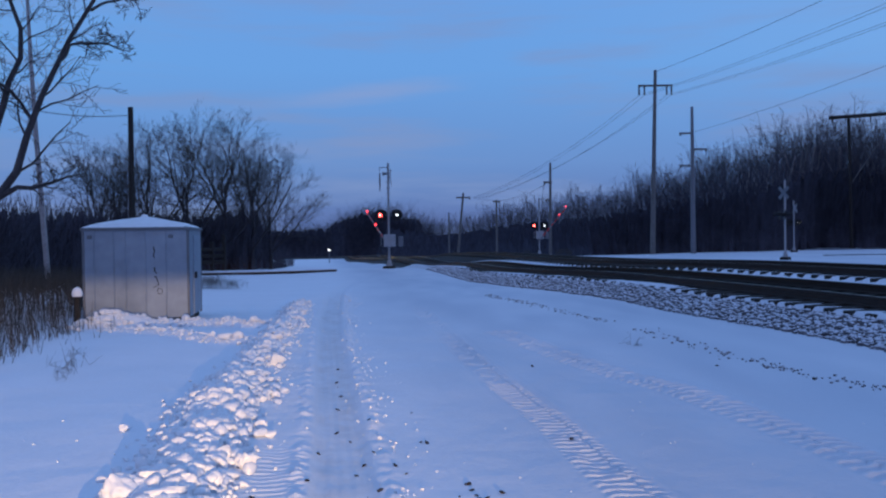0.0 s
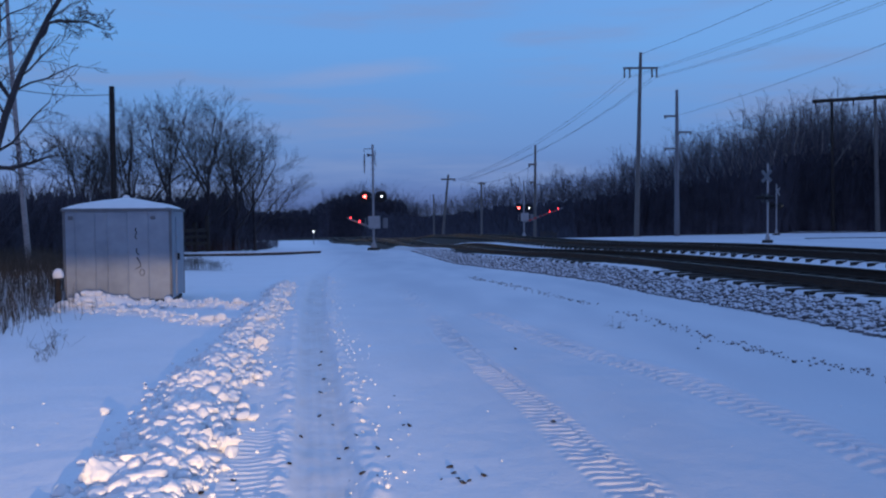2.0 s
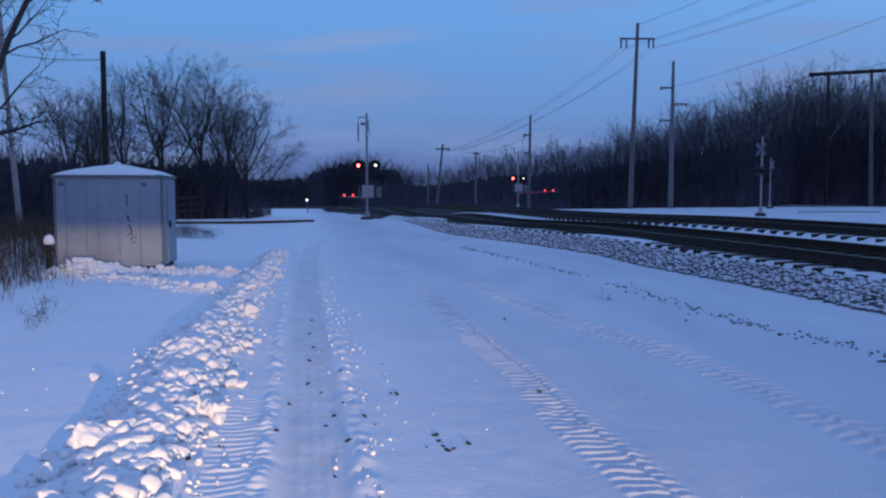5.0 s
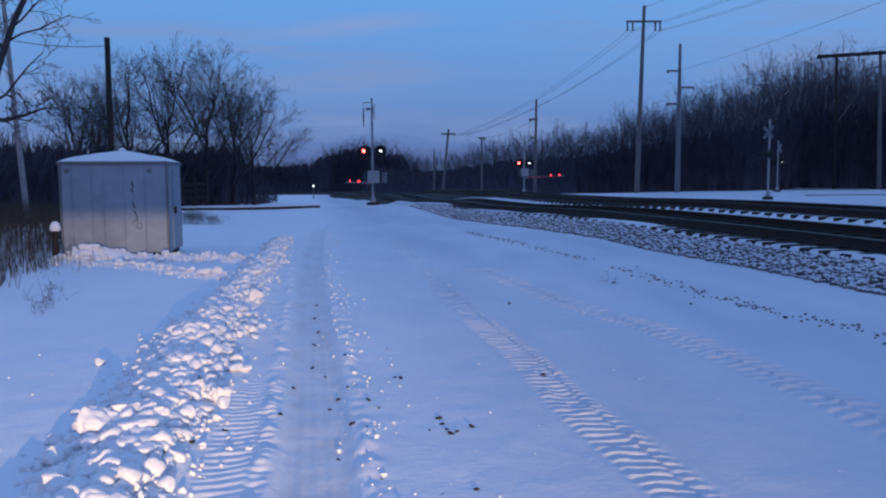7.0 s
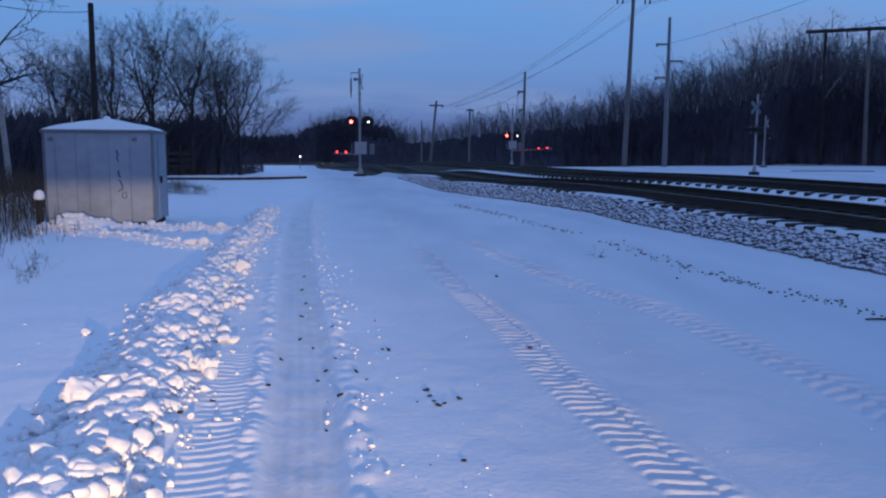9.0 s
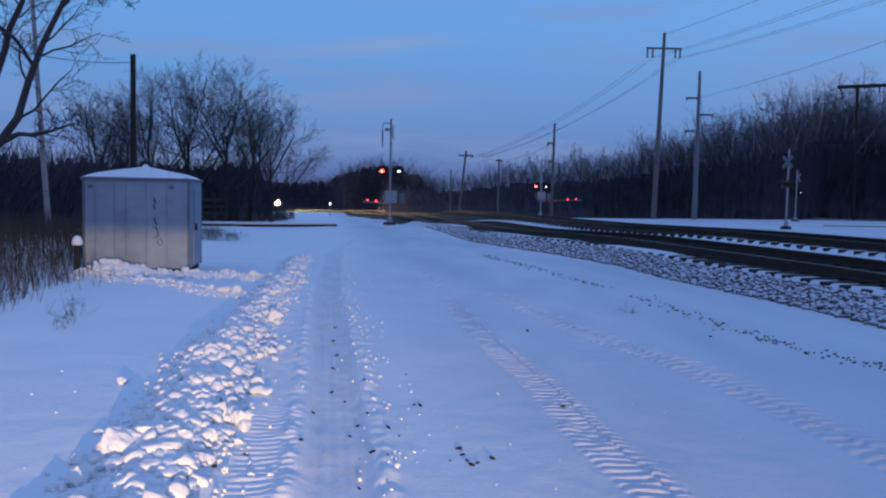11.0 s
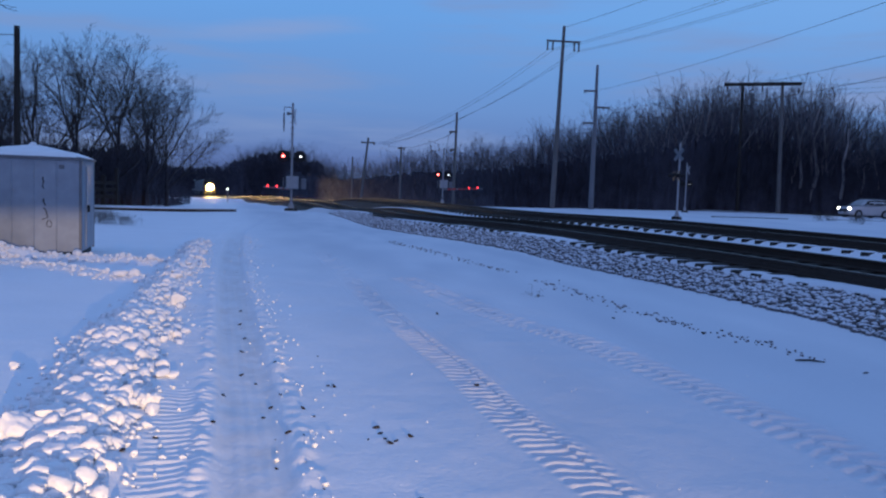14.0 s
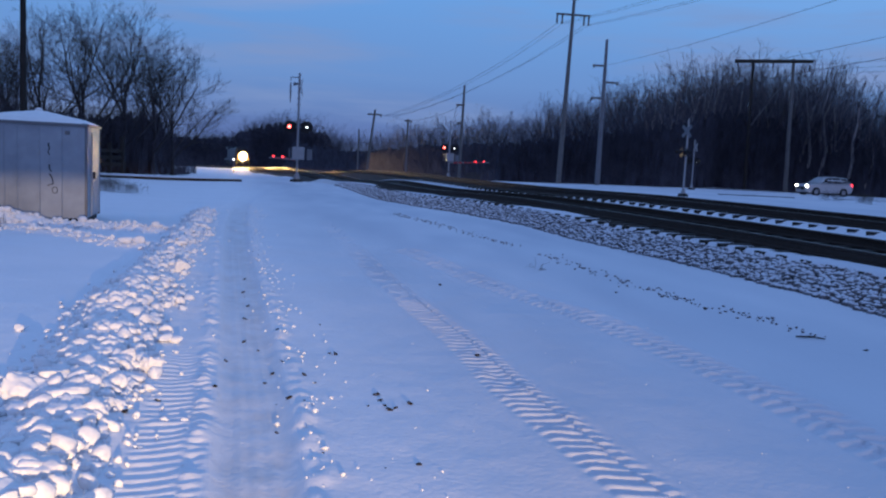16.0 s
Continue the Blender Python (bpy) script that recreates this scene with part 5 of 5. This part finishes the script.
    seed_shift = rng.rand() * 40
    bmesh.ops.create_icosphere(bm, subdivisions=detail, radius=1)
    cut = [(Vector(rng.normal(0, 1, 3)).normalized(), rng.uniform(0.38, 0.8)) for _ in range(16)]
    for v in bm.verts:
        for n, o in cut:
            k = v.co.dot(n) - o
            if k > 0:
                v.co -= n * k * 0.92
        v.co *= 1 + 0.22 * noise.noise(v.co * 2.6 + Vector((seed_shift, 0, 0))) + 0.12 * noise.noise(v.co * 6) + rough * (noise.noise(v.co * 11) + 0.6 * noise.noise(v.co * 23))
        v.co = Vector((v.co.x * size * 1.15, v.co.y * size, v.co.z * size * flat))
    bm.verts.index_update()
    out = np.array([v.co[:] for v in bm.verts]), np.array([[v.index for v in f.verts] for f in bm.faces])
    bm.free()
    return out


def snow_rubble():
    rng = np.random.RandomState(23)
    shapes = [clod_shape(rng, 1.0, rng.uniform(0.65, 1.0)) for _ in range(22)]
    crumbs = [clod_shape(rng, 1.0, rng.uniform(0.65, 1.0), 1) for _ in range(12)]
    large = [clod_shape(rng, 1.0, rng.uniform(0.75, 1.0), 4, 0.10) for _ in range(8)]
    V, F, n = [], [], 0
    singles = [(-1.92, 4.85, 0.16), (-1.76, 5.0, 0.125), (-1.55, 4.95, 0.11), (-1.34, 5.62, 0.10), (-2.62, 6.82, 0.06), (-1.95, 4.4, 0.085), (-1.68, 3.85, 0.14), (-2.02, 10.2, 0.16),
               (-2.0, 5.55, 0.08), (-1.55, 4.5, 0.11), (-1.75, 5.6, 0.13), (-1.55, 6.4, 0.13), (-1.9, 6.7, 0.12), (-1.7, 7.2, 0.14), (-2.0, 7.6, 0.12), (-1.75, 8.2, 0.12), (-2.2, 8.6, 0.11), (-2.1, 9.3, 0.13), (-2.45, 9.9, 0.12), (-2.05, 7.0, 0.10)]
    for k, (x, y, s) in enumerate(singles):
        s *= (0.95 if k < 3 else 0.8) if k < 8 else 0.62
        v, f = large[k] if k < 8 else shapes[k % len(shapes)]
        a = rng.rand() * 6.283
        rot = np.array([[math.cos(a), math.sin(a), 0], [-math.sin(a), math.cos(a), 0], [0, 0, 1]])
        ob = new("snow_clod", array_mesh("snow_clod", (v * s) @ rot, f, CLOD, True))
        ob.location = (x, y, floor_at(x, y) + s * (0.55 if k < 8 else 0.38))
        tagged(ob, "large clod of packed snow thrown up by the plough", "snow clod", "ploughed snow clods")
    step = np.concatenate([[0], np.cumsum(np.linalg.norm(np.diff(PILE, axis=0), axis=1))])
    right = offset_line(PILE, 1.0) - PILE

    def put(x, y, s, sink):
        nonlocal n
        pick = shapes if s > 0.045 else crumbs
        v, f = pick[rng.randint(len(pick))]
        a = rng.rand() * 6.283
        rot = np.array([[math.cos(a), math.sin(a), 0], [-math.sin(a), math.cos(a), 0], [0, 0, 1]])
        V.append((v * s * rng.uniform(0.8, 1.2, 3)) @ rot + (x, y, floor_at(x, y) + s * sink))
        F.append(f + n)
        n += len(v)

    for _ in range(6200):
        s = step[-1] * rng.rand() ** 1.2
        y0 = np.interp(s, step, PILE[:, 1])
        if y0 < 3.0:
            continue
        o = rng.normal(-0.02, 0.20 - 0.004 * y0)
        x, y = np.interp(s, step, PILE[:, 0]) + o * np.interp(s, step, right[:, 0]), y0 + o * np.interp(s, step, right[:, 1])
        put(x, y, min(0.09, 0.021 + rng.exponential(0.021)) * (1 - 0.45 * min(1, abs(o) / 0.6)), 0.35)
    for _ in range(2600):     # coarser lumps where the ridge is freshest
        s = rng.uniform(5.5, 12.5)
        o = rng.normal(-0.05, 0.20)
        x, y = np.interp(s, step, PILE[:, 0]) + o, np.interp(s, step, PILE[:, 1])
        put(x, y, min(0.11, 0.026 + rng.exponential(0.025)) * (1 - 0.35 * min(1, abs(o) / 0.5)), 0.3)
    for line, count, wide, big in ((BERM_A, 420, 0.12, 0.034), (BERM_B, 330, 0.12, 0.026)):
        for _ in range(count):
            p = line[rng.randint(len(line))]
            put(p[0] + rng.normal(0, wide), p[1] + rng.normal(0, wide), 0.02 + rng.exponential(big * 0.5), 0.3)
    for _ in range(24):
        put(-6.15 + rng.normal(0, 0.3), 15.35 + rng.normal(0, 0.12), rng.uniform(0.05, 0.11), 0.4)
    for _ in range(520):      # crumbs along the right edge of the rut
        k = rng.randint(len(RUT) * 2 // 3)
        p = RUT[k]
        put(p[0] + 0.47 + rng.normal(0, 0.12), p[1] + rng.normal(0, 0.3), 0.006 + min(0.026, rng.exponential(0.008)), 0.35)
    for _ in range(300):
        k = rng.randint(len(RUT) * 2 // 3)
        p = RUT[k]
        put(p[0] - 0.55 + rng.normal(0, 0.2), p[1] + rng.normal(0, 0.3), 0.005 + min(0.018, rng.exponential(0.007)), 0.3)
    for _ in range(220):
        x, y = rng.uniform(-1.0, 4.5), 3.6 + 12 * rng.rand() ** 1.5
        put(x, y, 0.003 + min(0.008, rng.exponential(0.003)), 0.2)
    for _ in range(12):
        x, y = rng.uniform(-3.6, -2.2), rng.uniform(4.5, 8)
        put(x, y, rng.uniform(0.008, 0.025), 0.0)
    tagged(new("snow_rubble", array_mesh("snow_rubble", np.concatenate(V), np.concatenate(F), CLOD, True)), "broken lumps of ploughed snow in a long ridge", "snow ridge", kind="stuff")


snow_rubble()


def debris():
    """Dark dead leaves, clods of earth and a stick lying on the packed snow."""
    rng = np.random.RandomState(29)
    leaf_mat = material("dead_leaf", (0.030, 0.024, 0.022), rough=0.8, scale=20, vary=0.5, each=0.3)

    def leaf(x, y, s):
        bm = bmesh.new()
        bmesh.ops.create_icosphere(bm, subdivisions=1, radius=1)
        for v in bm.verts:
            v.co = Vector((v.co.x * s * 1.3, v.co.y * s * 0.8, v.co.z * s * 0.45 + 0.35 * s * math.sin(v.co.x * 2))) * (1 + 0.5 * (rng.rand() - 0.5))
        me = bpy.data.meshes.new("dead_leaf")
        bm.to_mesh(me)
        bm.free()
        me.materials.append(leaf_mat)
        ob = new("dead_leaf", me)
        ob.matrix_basis = pose(x, y, floor_at(x, y) + s * 0.25, rng.uniform(-12, 12), rng.uniform(-12, 12), rng.uniform(0, 360))
        tagged(ob, "curled dark dead leaf lying on packed snow", "leaf", "litter on the snow")

    for x, y, s in ((0.37, 5.12, 0.032), (0.23, 4.98, 0.028), (0.27, 5.02, 0.022), (0.16, 5.33, 0.032), (0.18, 5.2, 0.024), (0.10, 5.06, 0.012), (0.21, 5.07, 0.02), (-0.89, 5.38, 0.028), (-0.12, 6.46, 0.032), (-0.17, 6.5, 0.022), (-0.57, 5.98, 0.034),
                    (1.02, 6.47, 0.034), (1.13, 10.15, 0.035), (-0.33, 5.78, 0.026), (-0.25, 5.6, 0.016), (-0.4, 5.2, 0.03), (-0.3, 5.18, 0.012), (-0.43, 4.64, 0.016), (0.33, 4.02, 0.025), (-1.28, 4.68, 0.035), (-1.18, 5.05, 0.026), (-0.28, 7.6, 0.018),
                    (-0.95, 6.3, 0.025), (-0.9, 7.0, 0.03), (-0.75, 6.7, 0.025), (-1.0, 7.9, 0.03), (-1.05, 8.6, 0.03), (-1.2, 9.4, 0.035), (-1.3, 10.4, 0.035), (-0.6, 5.7, 0.024), (-0.52, 6.2, 0.02), (-0.65, 7.3, 0.024), (4.02, 8.82, 0.04), (3.3, 9.8, 0.03), (4.7, 6.9, 0.03)):
        leaf(x, y, s * 0.72)
    for _ in range(40):
        p = RUT[rng.randint(len(RUT) * 2 // 3)]
        leaf(p[0] + rng.normal(0.38, 0.2), p[1] + rng.normal(0, 0.2), rng.uniform(0.003, 0.008))
    x, y = 4.44, 7.38
    z = floor_at(x, y)
    tagged(part("stick", Mesh().tube([(x - 0.13, y + 0.03, z + 0.012), (x, y, z + 0.02), (x + 0.13, y - 0.05, z + 0.012)], [0.008, 0.011, 0.006], 6), DARKWOOD), "dark broken stick lying on the snow", "stick")


debris()


def board_fence():
    p, q = spot(-16.2, 46), spot(-14.6, 47)
    ob = thing("board_fence", (p.x, p.y, 0), "short brown board fence before the brush", "fence")
    run = q - p
    for t in (0.0, 0.5, 1.0):
        c = run * t
        part("post", Mesh().box((c.x, c.y, 0.95 if t == 1 else 0.75), (0.2, 0.2, 2.0 if t == 1 else 1.6), bevel=0.02), DARKWOOD, ob)
    for z in (0.45, 0.8, 1.15):
        part("board", Mesh().box((run.x / 2, run.y / 2 - 0.12, z), (run.length, 0.05, 0.18), Matrix.Rotation(math.atan2(run.y, run.x), 3, "Z"), 0.008), DARKWOOD, ob)


board_fence()


def road_edges():
    """Snowed-over crossing road: low dark kerbs and a raised far edge."""
    for x0, x1, y, h in ((27, 33, 57.5, 0.04), (37, 62, 59.0, 0.04), (30, 70, 76.6, 0.08)):
        line = line_points([(x0, y), ((x0 + x1) / 2, y + 0.4), (x1, y + 0.2)], 1.0)
        tagged(part("kerb", sweep(line, fall(line[:, 0], line[:, 1]) + 0.02, [(-0.12, -0.2), (0.12, -0.2), (0.11, h), (-0.11, h)]), BED), "low dark road kerb showing through snow", "kerb", kind="structure")


road_edges()


# ---------- locomotive ----------
LOCO_BLUE = material("dark_locomotive_paint", (0.035, 0.037, 0.045), rough=0.45, scale=2, vary=0.25, fine=20)
LOCO_STRIPE = material("yellow_warning_paint", (0.42, 0.27, 0.03), rough=0.5, scale=4, vary=0.2)
DARKGLASS = material("dark_window_glass", (0.010, 0.012, 0.016), rough=0.08, vary=0.1, spec=0.6)


def open_tube(a, b, r, thick=0.02, sides=16):
    """A tube open at both ends, along y."""
    m = Mesh()
    verts, faces = [], []
    for y, rr in ((a[1], r), (b[1], r), (b[1], r + thick), (a[1], r + thick)):
        verts += [(a[0] + rr * math.cos(2 * math.pi * k / sides), y, a[2] + rr * math.sin(2 * math.pi * k / sides)) for k in range(sides)]
    for i in range(4):
        for k in range(sides):
            j = (i + 1) % 4
            faces.append((i * sides + k, i * sides + (k + 1) % sides, j * sides + (k + 1) % sides, j * sides + k))
    return m.add(verts, faces)


def make_locomotive():
    """A wide-cab diesel, nose towards -y, standing on its wheels at z = 0 (rail top)."""
    loco = thing("locomotive", (0, 0, 0), "dark freight locomotive with bright headlights coming round the curve", "locomotive")
    part("frame_deck", Mesh().box((0, 10, 1.35), (3.05, 20.4, 0.32), bevel=0.04), LOCO_BLUE, loco)
    part("fuel_tank", Mesh().box((0, 10, 0.75), (2.7, 5.2, 0.9), bevel=0.15), BLACK, loco)
    part("nose", Mesh().plate([(-1.0, 1.5), (1.0, 1.5), (1.0, 2.85), (0.75, 3.12), (-0.75, 3.12), (-1.0, 2.85)], 1.7, pose(0, 1.55, 0)), LOCO_BLUE, loco)
    part("cab", Mesh().plate([(-1.5, 1.5), (1.5, 1.5), (1.5, 3.9), (1.15, 4.5), (-1.15, 4.5), (-1.5, 3.9)], 2.4, pose(0, 3.6, 0)), LOCO_BLUE, loco)
    for x in (-0.62, 0.62):
        part("windscreen", Mesh().box((x, 2.385, 3.55), (0.95, 0.04, 0.6), bevel=0.03), DARKGLASS, loco)
        part("number_board", Mesh().box((x * 1.1, 2.36, 4.15), (0.55, 0.08, 0.2), bevel=0.02), BLACK, loco)
    part("long_hood", Mesh().plate([(-0.9, 1.5), (0.9, 1.5), (0.9, 3.9), (0.7, 4.2), (-0.7, 4.2), (-0.9, 3.9)], 14.0, pose(0, 11.9, 0)), LOCO_BLUE, loco)
    part("radiator_wing", Mesh().box((0, 17.0, 4.15), (2.7, 3.4, 0.5), bevel=0.08), LOCO_BLUE, loco)
    part("pilot", Mesh().plate([(-1.5, 0.15), (1.5, 0.15), (1.5, 1.3), (-1.5, 1.3)], 0.12, pose(0, 0.25, 0, -8)), LOCO_BLUE, loco)
    part("plough", Mesh().add([(-1.4, 0.1, 0.12), (0, -0.35, 0.12), (1.4, 0.1, 0.12), (1.4, 0.2, 0.85), (0, -0.1, 0.85), (-1.4, 0.2, 0.85), (-1.4, 0.3, 0.12), (1.4, 0.3, 0.12), (1.4, 0.35, 0.85), (-1.4, 0.35, 0.85)],
                             [(0, 1, 4, 5), (1, 2, 3, 4), (2, 7, 8, 3), (7, 6, 9, 8), (6, 0, 5, 9), (5, 4, 3, 8, 9), (0, 6, 7, 2, 1)]), BLACK, loco)
    part("coupler", Mesh().box((0, -0.25, 1.0), (0.3, 0.7, 0.3), bevel=0.06), RAIL, loco)
    for x in (-1.35, 1.35):
        part("handrail", Mesh().tube([(x, 0.25, 1.5), (x, 0.25, 2.5), (x, 0.8, 2.6), (x, 2.2, 2.6)], 0.025, 6), LOCO_STRIPE, loco)
        part("step_well", Mesh().box((x, 0.55, 0.75), (0.35, 0.6, 1.0), bevel=0.03), LOCO_STRIPE, loco)
    for y in (3.4, 16.6):
        truck = part("truck_frame", Mesh().box((0, y, 0.62), (2.5, 4.2, 0.35), bevel=0.06), BLACK, loco)
        for k in (-1.7, 0, 1.7):
            for x in (-0.755, 0.755):
                part("wheel", Mesh().tube([(x - 0.07, y + k, 0.5), (x + 0.07, y + k, 0.5)], 0.5, 20), RAIL, truck)
    # oversized lens and glowing rings stand in for the lamp's glare
    lamp = part("headlight", Mesh().tube([(0, 0.72, 2.45), (0, 0.60, 2.45)], [1.08, 1.16], 24), BLACK, loco)
    part("halo_edge", open_tube((0, 0.60, 2.45), (0, 0.57, 2.45), 0.92, 0.24, 24), EDGE_AND_DITCH_GLOW, lamp, "orange outer ring of the painted halo round the headlight")
    part("halo", open_tube((0, 0.60, 2.45), (0, 0.565, 2.45), 0.55, 0.37, 24), HALO_GLOW, lamp, "yellow inner ring of the painted halo round the headlight")
    part("lens", Mesh().tube([(0, 0.60, 2.45), (0, 0.55, 2.45)], [0.55, 0.50], 24), HEAD_GLOW, lamp, "bright warm lens")
    # added tube that keeps the light off the woods beside the track
    part("hood", open_tube((0, 0.60, 2.45), (0, 0.20, 2.45), 1.17, 0.03, 24), BLACK, lamp)
    for x in (-1.15, 1.15):
        lamp = part("ditch_light", Mesh().tube([(x, 0.15, 1.75), (x, 0.02, 1.75)], [0.18, 0.19], 14), BLACK, loco)
        part("lens", Mesh().tube([(x, 0.02, 1.75), (x, -0.02, 1.75)], [0.17, 0.14], 14), EDGE_AND_DITCH_GLOW, lamp, "small warm lens")
    return loco


locomotive = make_locomotive()


# ---------- car ----------
SILVER = material("silver_car_paint", (0.42, 0.43, 0.45), rough=0.35, metal=0.4, scale=3, vary=0.1, fine=30)
RUBBER = material("tyre_rubber", (0.016, 0.016, 0.017), rough=0.85, scale=12, vary=0.3)
CAR_GLOW = glowing("car_headlamp", (1.0, 0.93, 0.82), 45)
TAIL_GLOW = glowing("car_tail_lamp", (1.0, 0.04, 0.06), 3.0)


def make_car():
    """A silver crossover, nose towards -x, on the ground at z = 0; origin below its front bumper."""
    car = thing("car", (0, 0, 0), "silver crossover car with lit headlights waiting at the crossing", "car")
    w = 0.91

    def hull(sections, mat, name, label=""):
        """Skin over cross-sections along x: (x, half width low, half width high, z low, z high)."""
        verts, faces = [], []
        for x, wl, wh, zl, zh in sections:
            zm = zl + (zh - zl) * 0.55
            verts += [(x, -wl * 0.92, zl), (x, -wl, zl + 0.1), (x, -max(wl, wh), zm), (x, -wh, zh - 0.06), (x, -wh * 0.88, zh), (x, wh * 0.88, zh), (x, wh, zh - 0.06), (x, max(wl, wh), zm), (x, wl, zl + 0.1), (x, wl * 0.92, zl)]
        k = 10
        for i in range(len(sections) - 1):
            faces += [(i * k + j, (i + 1) * k + j, (i + 1) * k + (j + 1) % k, i * k + (j + 1) % k) for j in range(k)]
        faces += [tuple(range(k)), tuple(range((len(sections) - 1) * k, len(sections) * k))[::-1]]
        return part(name, Mesh().add(verts, faces), mat, car, label)

    hull([(0.0, 0.62, 0.60, 0.38, 0.78), (0.12, 0.80, 0.76, 0.28, 0.90), (0.45, 0.90, 0.84, 0.24, 0.98), (1.25, w, 0.87, 0.22, 1.08), (2.4, w, 0.90, 0.22, 1.10), (3.6, w, 0.90, 0.24, 1.12), (4.4, 0.89, 0.86, 0.30, 1.12), (4.68, 0.78, 0.76, 0.42, 1.05)], SILVER, "body")
    hull([(1.15, 0.80, 0.74, 1.04, 1.10), (1.75, 0.82, 0.64, 1.04, 1.56), (2.2, 0.83, 0.62, 1.05, 1.68), (3.4, 0.83, 0.61, 1.06, 1.69), (4.1, 0.82, 0.60, 1.07, 1.60), (4.6, 0.76, 0.66, 1.05, 1.12)], SILVER, "cabin")
    for side in (-1, 1):
        for pts in ([(1.55, 1.12), (1.9, 1.52), (2.5, 1.60), (2.5, 1.12)], [(2.58, 1.12), (2.58, 1.60), (3.3, 1.60), (3.5, 1.14)], [(3.58, 1.16), (3.42, 1.59), (3.9, 1.54), (4.25, 1.2)]):
            fit = [(x, z - 1.36) for x, z in pts]
            part("side_window", Mesh().plate(fit, 0.16, Matrix.Translation((0, side * 0.735, 1.36)) @ Matrix.Rotation(side * radians(20), 4, "X")), DARKGLASS, car)
        part("mirror", Mesh().box((1.7, side * 0.98, 1.12), (0.14, 0.2, 0.15), bevel=0.04), SILVER, car)
        part("roof_rail", Mesh().tube([(2.1, side * 0.56, 1.70), (2.3, side * 0.56, 1.75), (3.6, side * 0.56, 1.75), (3.8, side * 0.56, 1.70)], 0.02, 6), STEEL, car)
        part("headlamp", Mesh().box((0.13, side * 0.66, 0.80), (0.16, 0.32, 0.17), bevel=0.05), CAR_GLOW, car, "lit white headlamp")
        part("tail_lamp", Mesh().box((4.56, side * 0.76, 1.0), (0.2, 0.18, 0.26), bevel=0.04), TAIL_GLOW, car, "red tail lamp")
        for x in (0.92, 3.68):
            wheel = part("wheel", Mesh().tube([(x, side * 0.70, 0.34), (x, side * 0.74, 0.34), (x, side * 0.92, 0.34), (x, side * 0.94, 0.34)], [0.31, 0.34, 0.34, 0.31], 20), RUBBER, car)
            part("rim", Mesh().tube([(x, side * 0.935, 0.34), (x, side * 0.95, 0.34), (x, side * 0.955, 0.34)], [0.22, 0.21, 0.05], 12), ALU, wheel)
            part("wheel_arch", Mesh().tube([(x, side * 0.84, 0.34), (x, side * 0.918, 0.34)], 0.40, 20), BLACK, car)
    part("windscreen", Mesh().add([(1.22, -0.72, 1.10), (1.22, 0.72, 1.10), (1.74, 0.60, 1.53), (1.74, -0.60, 1.53), (1.30, -0.72, 1.06), (1.30, 0.72, 1.06), (1.82, 0.60, 1.50), (1.82, -0.60, 1.50)],
                                  [(0, 3, 2, 1), (4, 5, 6, 7), (0, 1, 5, 4), (1, 2, 6, 5), (2, 3, 7, 6), (3, 0, 4, 7)]), DARKGLASS, car)
    part("grille", Mesh().box((0.0, 0, 0.62), (0.12, 0.9, 0.26), bevel=0.03), BLACK, car)
    part("number_plate", Mesh().box((-0.06, 0, 0.48), (0.02, 0.31, 0.15), bevel=0.005), WHITE, car)
    return car


car = make_car()


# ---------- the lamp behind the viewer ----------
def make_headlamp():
    """Unseen dipped headlamp inferred from its beam, on an added bracket, with an added plate that cuts its beam off at
    the top.
    """
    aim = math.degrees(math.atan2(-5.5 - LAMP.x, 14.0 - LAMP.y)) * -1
    ob = thing("headlamp", (LAMP.x, LAMP.y, 0), "unseen dipped vehicle headlamp on an added bracket above the snow", "headlamp", turn=aim)
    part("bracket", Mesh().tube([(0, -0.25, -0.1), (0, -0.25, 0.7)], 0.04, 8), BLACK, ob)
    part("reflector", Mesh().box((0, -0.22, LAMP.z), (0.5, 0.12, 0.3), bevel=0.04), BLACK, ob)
    part("shield", Mesh().box((0, 0.3, LAMP.z + 0.0073), (3.0, 0.6, 0.02), Matrix.Rotation(radians(-1.45), 3, "X")), BLACK, ob, "added flat plate that cuts the beam off at the top")


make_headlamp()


def track_place(s):
    """Place and heading on the main track, s metres beyond the point that the train reaches at the end."""
    step = np.concatenate([[0], np.cumsum(np.linalg.norm(np.diff(track_line, axis=0), axis=1))])
    s0 = step[np.argmin(np.hypot(track_line[:, 0] + 24.0, track_line[:, 1] - 197.6))] + s
    x, y = np.interp(s0, step, track_line[:, 0]), np.interp(s0, step, track_line[:, 1])
    x2, y2 = np.interp(s0 + 12, step, track_line[:, 0]), np.interp(s0 + 12, step, track_line[:, 1])
    return float(x), float(y), float(fall(x, y)), math.degrees(math.atan2(y2 - y, x2 - x)) - 90


def motions():
    walk(near_arm, [(t, pose(0, 0.1, 1.17, 0, -a, 107.0)) for t, a in ((0, 20), (1, 13), (1.8, 7), (2.4, 1.2), (2.8, 0), (16, 0))])
    walk(far_arm, [(t, pose(0, -0.1, 1.32, 0, -a, -55.0)) for t, a in ((0, 39), (1, 28), (2, 14), (3, 8), (3.6, 2), (16, 2))])
    rows = []
    for k in range(17):
        x, y, z, turn = track_place(20.0 * (16 - k))
        rows.append((k, pose(x, y, z + TOP + 0.22, 0, 0, turn)))
    walk(locomotive, rows)
    drive = ((0, 112), (8, 74), (11, 58.5), (13, 48.6), (13.6, 46.0), (14, 44.5), (14.4, 43.2), (14.8, 42.05), (15.2, 41.1), (15.6, 40.2), (16, 39.4))
    walk(car, [(t, pose(x + 0.6, 69.0 + 0.097 * (x - 39.4), 0.02, 0, 0, 5.6)) for t, x in drive])


motions()
